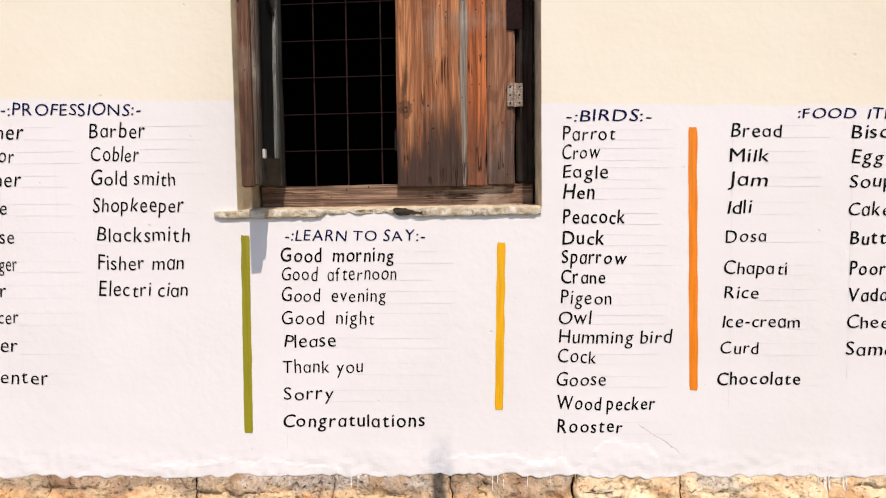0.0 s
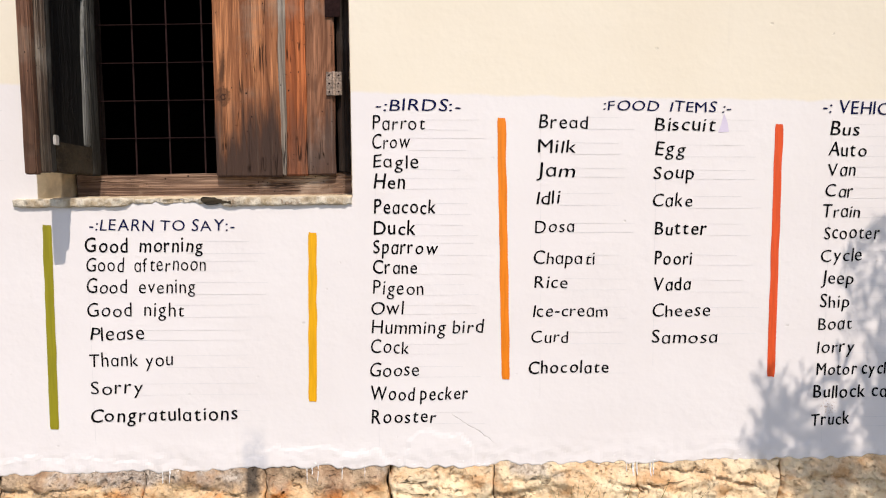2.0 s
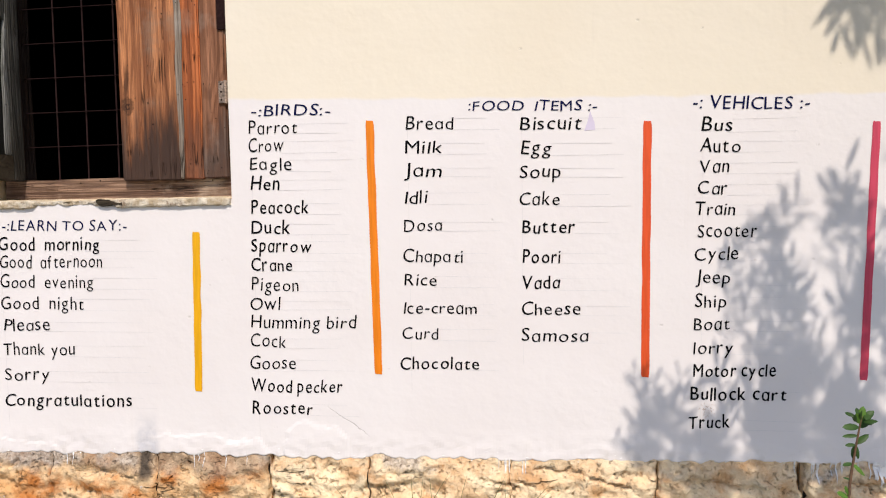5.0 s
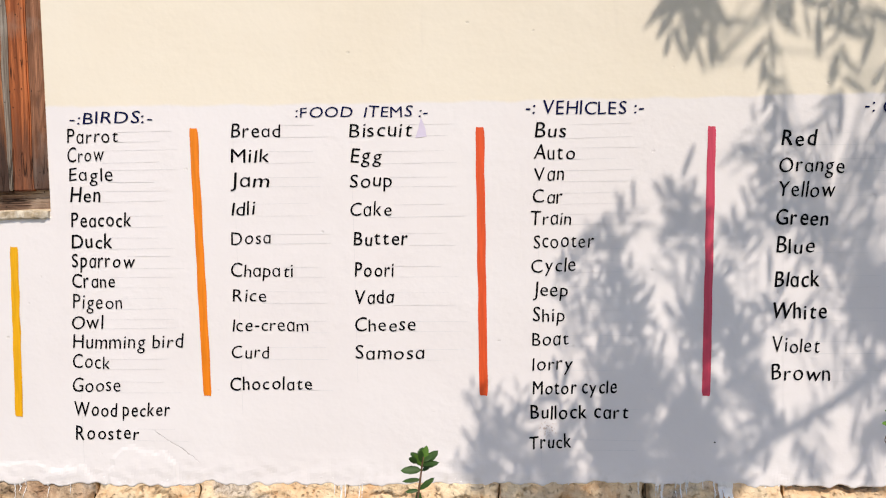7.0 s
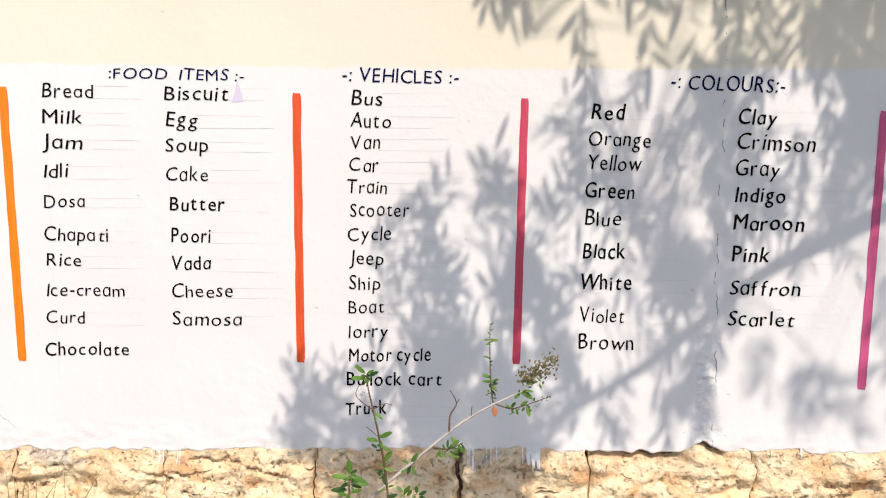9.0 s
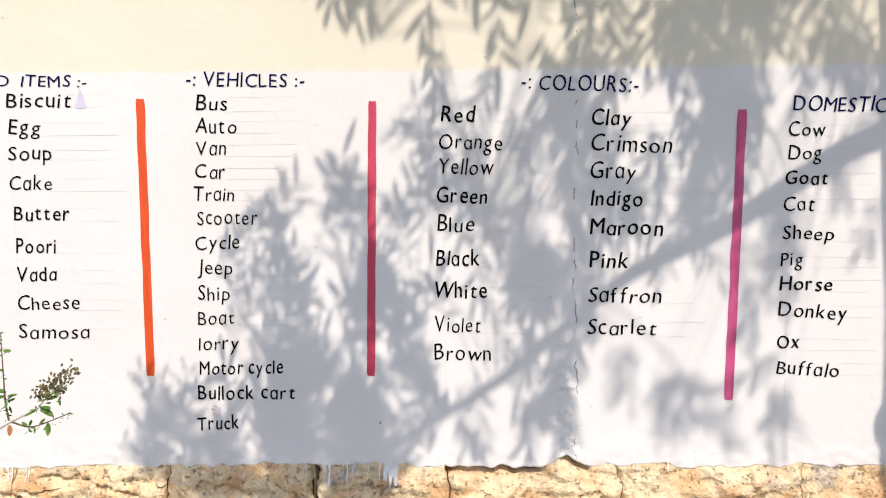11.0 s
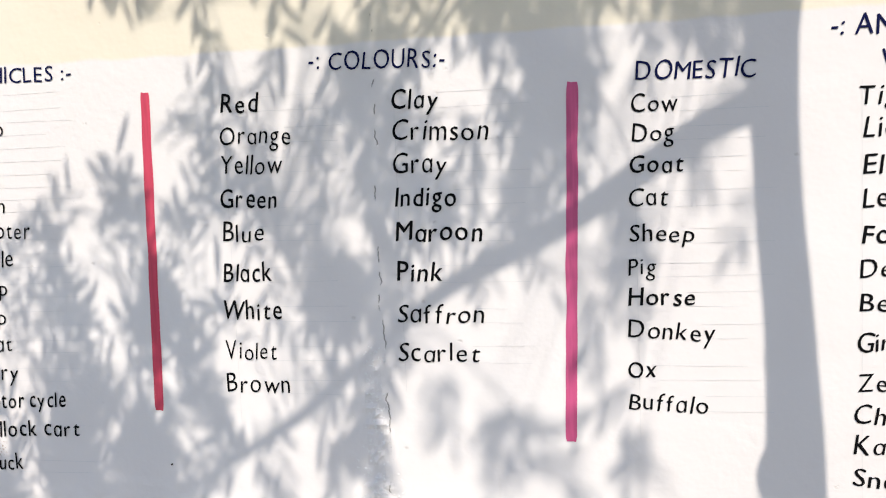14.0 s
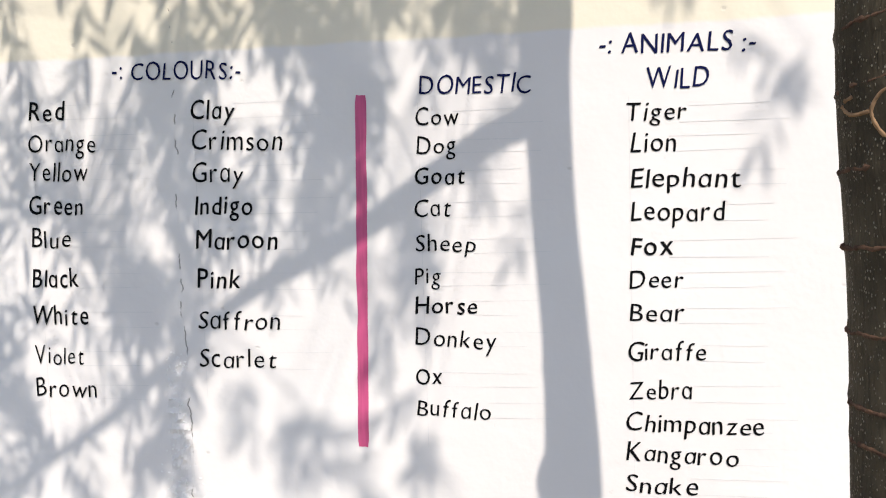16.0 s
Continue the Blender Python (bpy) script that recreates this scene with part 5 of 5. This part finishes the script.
sprig(-1.21, ((1.857, 1.062, 0.15, 1.0, 0.016), (1.855, 1.060, -0.9, 0.2, 0.011), (1.856, 1.058, -0.5, -0.7, 0.011), (1.858, 1.058, 0.7, -0.7, 0.009), (1.893, 1.077, 0.2, 1.0, 0.014), (1.895, 1.077, 0.75, 0.65, 0.015),
              (1.902, 1.080, 0.9, 0.35, 0.014), (1.898, 1.076, 0.95, -0.25, 0.012), (1.886, 1.076, -0.8, 0.1, 0.011), (1.886, 1.076, -0.1, -1.0, 0.011), (1.890, 1.076, -0.4, 0.9, 0.009), (1.900, 1.079, -0.3, 0.9, 0.013), (1.905, 1.081, 0.5, -0.5, 0.010),
              (1.849, 1.031, -0.8, 0.5, 0.013), (1.851, 1.031, 0.7, 0.6, 0.013), (1.864, 1.030, 0.9, 0.2, 0.013), (1.862, 1.031, -0.2, 1, 0.012), (1.86, 1.026, 0.6, -0.4, 0.013)), BRIGHT)
sprig(-1.21, ((1.933, 1.183, 0.95, 0.1, 0.012), (1.933, 1.183, -0.9, 0.05, 0.008), (1.933, 1.188, -0.6, 0.8, 0.005), (1.933, 1.192, 0.6, 0.8, 0.005), (1.933, 1.197, 0.0, 1.0, 0.006), (1.933, 1.165, -0.75, 0.5, 0.009), (1.933, 1.164, 0.5, 0.8, 0.006),
              (1.934, 1.146, -0.9, 0.4, 0.012), (1.934, 1.143, -0.9, -0.05, 0.010), (1.934, 1.143, 0.9, 0.5, 0.013), (1.934, 1.139, 0.95, 0.15, 0.012), (1.935, 1.134, 0.9, -0.35, 0.010), (1.935, 1.131, -0.8, 0.1, 0.006), (1.936, 1.127, 0.8, -0.3, 0.005)), BRIGHT)
sprig(-1.21, ((1.963, 1.134, 0.75, -0.6, 0.016), (1.961, 1.135, -0.5, 0.8, 0.009), (1.968, 1.140, 0.95, 0.2, 0.013), (1.972, 1.144, 0.3, 0.9, 0.009), (1.980, 1.141, 0.3, -0.9, 0.008), (1.976, 1.148, 0.9, -0.2, 0.011), (1.966, 1.138, -0.2, 1.0, 0.010),
              (1.953, 1.117, 0.3, 0.8, 0.012), (1.953, 1.117, -0.8, 0.5, 0.010), (1.962, 1.119, 0.7, 0.5, 0.012), (1.969, 1.120, 0.0, -1.0, 0.014), (1.958, 1.117, 0.5, -0.6, 0.006), (1.975, 1.123, 0.6, 0.7, 0.006), (1.983, 1.126, 0.5, 0.8, 0.005), (1.987, 1.128, 0.8, -0.3, 0.005)), (M_BRIGHT, M_SAP, M_SAP))
buds = []
for i in range(190):
    t = rnd.choice((0.1, 0.45, 0.85)) + rnd.gauss(0, 0.08)
    p = Vector((1.964 + 0.030 * t + rnd.gauss(0, 0.0042), -1.21 + rnd.gauss(0, 0.005), 1.143 + 0.018 * t + rnd.gauss(0, 0.0045))) - Vector(shrub.location)
    d = Vector((rnd.gauss(0.2, 0.5), rnd.gauss(0, 0.5), rnd.gauss(0.8, 0.4))).normalized()
    buds.append(leaf_data(p, p + d * rnd.uniform(0.0026, 0.0048), Vector((1, 0.2, 0)), 0.0021, 0.4, 0))
v, f = join(buds)
tagged(from_data("buds", v, f, M_BUD, shrub, "cluster of dry olive-brown buds"), kind="stuff")
add_leaf(shrub, (1.937, -1.212, 1.119), (0.1, -0.2, -1), 0.009, 0.006, M_DEAD)

# grass at the foot of the wall
verts_faces = []
for cx, cy, cn, hh in ((0.76, -0.30, 14, 0.66), (0.88, -0.34, 14, 0.68), (0.28, -0.45, 8, 0.72), (1.02, -0.5, 8, 0.74), (1.34, -1.2, 14, 1.0), (1.55, -0.5, 10, 0.58), (1.45, -1.22, 8, 0.98)):
    for i in range(cn):
        b = Vector((cx + rnd.gauss(0, 0.04), cy + rnd.gauss(0, 0.03), 0))
        lean = Vector((rnd.gauss(0, 0.10), rnd.gauss(0, 0.06), 0))
        h = hh * rnd.uniform(0.7, 1.0)
        w = rnd.uniform(0.0015, 0.003)
        pts = [b, b + lean * 0.25 + Vector((0, 0, h * 0.5)), b + lean * 0.6 + Vector((0, 0, h * 0.85)), b + lean + Vector((0, 0, h))]
        verts_faces.append(tube_data(pts, [w, w * 0.9, w * 0.6, 0.0002], 4))
v, f = join(verts_faces)
tagged(from_data("grass", v, f, M_GRASS), "thin dry grass blades in front of the wall", "grass", kind="stuff")

# ---- stone plinth under the plaster ----
plinth = thing("plinth", (1.3, 0, 0), "rough orange laterite stone plinth under the plaster", "plinth", kind="structure")


FISSURES = ((1.08, 0.556, 1.27, 0.528, 0.032), (1.25, 0.530, 1.40, 0.495, 0.035), (0.92, 0.520, 1.12, 0.498, 0.028), (0.62, 0.522, 0.84, 0.545, 0.018), (1.50, 0.525, 1.80, 0.505, 0.026), (1.93, 0.520, 2.16, 0.530, 0.024),
            (0.30, 0.525, 0.52, 0.500, 0.022), (-0.40, 0.520, -0.12, 0.500, 0.020), (-0.95, 0.515, -0.60, 0.530, 0.018), (-1.45, 0.530, -1.05, 0.520, 0.018), (2.40, 0.500, 2.66, 0.515, 0.016))


def stone_face(x, z):
    """Depth of the rough stone face: flush with the plaster at its edge, rougher and proud further down."""
    below = foot(x) - z
    rough = max(0.0, min(1.0, (below + 0.004) / 0.035))
    y = bow(x) + 0.0005 - 0.018 * max(0.0, min(1.0, below / 0.06))
    n1, n2 = noise.noise(Vector((x * 6, z * 8, 0))), noise.noise(Vector((x * 16, z * 22, 3)))
    n3, n4 = noise.noise(Vector((x * 45, z * 50, 0))), noise.noise(Vector((x * 100, z * 110, 6)))
    y -= rough * (0.016 * n1 + 0.012 * n2 + 0.006 * n3 + 0.0025 * n4 + 0.014 * noise.noise(Vector((x * 3.5 + n2, z * 24 + 2 * n1, 7))))
    split = abs(noise.noise(Vector((x * 2.6 + 0.5 * n2, z * 9 + 0.4 * n3, 4))))
    y += rough * 0.022 * max(0.0, 1 - split / 0.024)
    # deep crooked cracks
    for xa, za, xb, zb, deep in FISSURES:
        if xa - 0.01 < x < xb + 0.01:
            t = (x - xa) / (xb - xa)
            away = abs(z - za - (zb - za) * t - 0.012 * noise.noise(Vector((x * 22, xa * 9, 3))) - 0.005 * noise.noise(Vector((x * 70, xa * 9, 5))))
            y += deep * max(0.0, 1 - away / (0.0045 + 0.004 * abs(n2))) * max(0.0, min(1.0, 6 * t, 6 * (1 - t)))
    # the open gap under the loosened plaster
    if 2.25 < x < 2.64:
        y += 0.07 * max(0.0, 1 - abs(below - 0.009 - 0.005 * n2) / 0.016) * max(0.0, min(1.0, 0.7 + 1.6 * noise.noise(Vector((x * 12, 2, 2)))))
    if below < -0.004:
        y = max(y, bow(x) + 0.006)
    return y


def joint_at(i, z, edges):
    return edges[i] + 0.016 * noise.noise(Vector((z * 14, i * 3.7, 1))) + 0.006 * noise.noise(Vector((z * 50, i * 3.7, 6)))


def stone(i, edges, z0, z1, wide):
    x0, x1 = edges[i], edges[i + 1]
    nx, nz = max(6, int((x1 - x0) / 0.0065)), max(6, int((z1 - z0) / 0.0075))
    verts, faces = [], []
    for a in range(nx + 1):
        for j in range(nz + 1):
            u, z = a / nx, z0 + (z1 - z0) * j / nz
            l, r = joint_at(i, z, edges) + wide[i], joint_at(i + 1, z, edges) - wide[i + 1]
            x = l + (r - l) * u
            edge = min(x - l, r - x)
            near = wide[i] if x - l < r - x else wide[i + 1]
            soft = 0.008 + 1.5 * near
            back_ = (0.010 + 3.0 * near) * max(0.0, 1 - edge / soft) ** 2 * max(0.0, min(1.0, (foot(x) - z + 0.002) / 0.02))
            verts.append((x - 1.3, stone_face(x, z) + back_, z))
    for a in range(nx):
        for j in range(nz):
            q = a * (nz + 1) + j
            faces.append((q, q + nz + 1, q + nz + 2, q + 1))
    n_ = len(verts)
    verts += [(x0 - 1.3, 0.2, z0), (x1 - 1.3, 0.2, z0), (x1 - 1.3, 0.2, z1), (x0 - 1.3, 0.2, z1)]
    a, b, c, d = 0, nx * (nz + 1), nx * (nz + 1) + nz, nz
    faces += [(a, n_, n_ + 1, b), (b, n_ + 1, n_ + 2, c), (c, n_ + 2, n_ + 3, d), (d, n_ + 3, n_, a), (n_, n_ + 3, n_ + 2, n_ + 1)]
    return from_data("stone", verts, faces, M_STONE if x1 > 0.3 else M_REDSTONE, plinth, smooth=True)


joints = [-2.6, -1.95, -1.38, -0.90, -0.47, -0.10, 0.272, 0.585, 1.03, 1.472, 1.885, 2.255, 2.72, 3.20, 3.66, 4.2, 4.7, 5.2]
gaps = [0.0006, 0.001, 0.0008, 0.002, 0.0008, 0.002, 0.0035, 0.002, 0.0007, 0.0016, 0.006, 0.0016, 0.0008, 0.001, 0.001, 0.001, 0.001, 0.001]
for i in range(len(joints) - 1):
    stone(i, joints, 0.36, 0.655, gaps)
low_joints = [-2.6, -2.2, -1.6, -1.1, -0.7, -0.2, 0.1, 0.5, 0.85, 1.3, 1.7, 2.05, 2.5, 2.95, 3.4, 3.9, 4.5, 5.2]
for i in range(len(low_joints) - 1):
    stone(i, low_joints, -0.05, 0.352, [0.002] * 18)
ob = part("mortar", block(X0 + 0.01, X1 - 0.01, 0.045, 0.19, -0.04, 0.65, 0), M_MORTAR, plinth)
ob.location.x = -1.3

# loose flakes of plaster along the old crack and on the ragged foot of the wall
flakes = []
spots = [(2.572 + rnd.gauss(0, 0.017) + 0.03 * (z - 0.8), z) for z in [0.625 + 0.36 * rnd.random() ** 1.3 for _ in range(190)]]
spots += [(rnd.uniform(2.52, 2.66), 0.62 + abs(rnd.gauss(0, 0.02))) for _ in range(60)] + [(x, foot(x) + abs(rnd.gauss(0, 0.012)) - 0.003) for x in [rnd.uniform(-1.6, 4.2) for _ in range(55)]]
for x, z in spots:
    w, h, a = rnd.uniform(0.003, 0.009), rnd.uniform(0.002, 0.005), rnd.uniform(-0.7, 0.7)
    y = bow(x) - relief(x, z) if z > foot(x) else stone_face(x, z)
    c, s_ = math.cos(a), math.sin(a)
    ring = [(x + q * w * c - r_ * h * s_, y + 0.001, z + q * w * s_ + r_ * h * c) for q, r_ in ((-0.5, -0.2), (-0.2, -0.5), (0.4, -0.4), (0.55, 0.1), (0.2, 0.5), (-0.4, 0.4))]
    top = [(x + (px - x) * 0.55, y - rnd.uniform(0.0006, 0.0022), z + (pz - z) * 0.55) for px, py, pz in ring]
    flakes.append(([Vector(p) for p in ring + top], [(i, (i + 1) % 6, 6 + (i + 1) % 6, 6 + i) for i in range(6)] + [tuple(range(6, 12))]))
v, f = join(flakes)
ob = tagged(from_data("plaster_flakes", v, f, M_SPLASH), "loose flakes of white plaster along a crack", "plaster flakes", kind="stuff")

# runs of whitewash over the stone
for x, length, w in [(rnd.uniform(1.86, 2.12), rnd.uniform(0.012, 0.05), rnd.uniform(0.003, 0.007)) for _ in range(15)] + [(2.112, 0.05, 0.018), (2.098, 0.06, 0.014), (2.085, 0.04, 0.014), (2.10, 0.03, 0.034)] + \
        [(rnd.choice((0.03, 0.13, 0.19, 0.62, 1.02, 1.07, 1.12, -0.86, -0.95, 2.68, 2.75, 2.86, -0.4)) + rnd.gauss(0, 0.012), rnd.uniform(0.012, 0.04), rnd.uniform(0.003, 0.006)) for _ in range(16)]:
    verts, faces, n_ = [], [], 10
    zt = foot(x) + 0.008
    for i in range(n_ + 1):
        t = i / n_
        z = zt - (length + 0.01) * t
        ww = w * (0.9 - 0.5 * t + 0.25 * noise.noise(Vector((t * 5, x * 50, 0)))) * (0.3 if i == n_ else 1)
        for s in (-1, 0, 1):
            xx = x + s * ww * 0.5
            verts.append((xx, min(stone_face(xx, z), bow(xx) - relief(xx, z) if z > foot(xx) - 0.004 else 0.03) - 0.0025 - (0.001 if s == 0 else 0), z))
    for i in range(n_):
        for s in (0, 1):
            a = i * 3 + s
            faces.append((a, a + 3, a + 4, a + 1))
    tagged(from_data("paint_drip", verts, faces, M_SPLASH), "run of whitewash down the plinth stone", "paint drip", "whitewash drips")
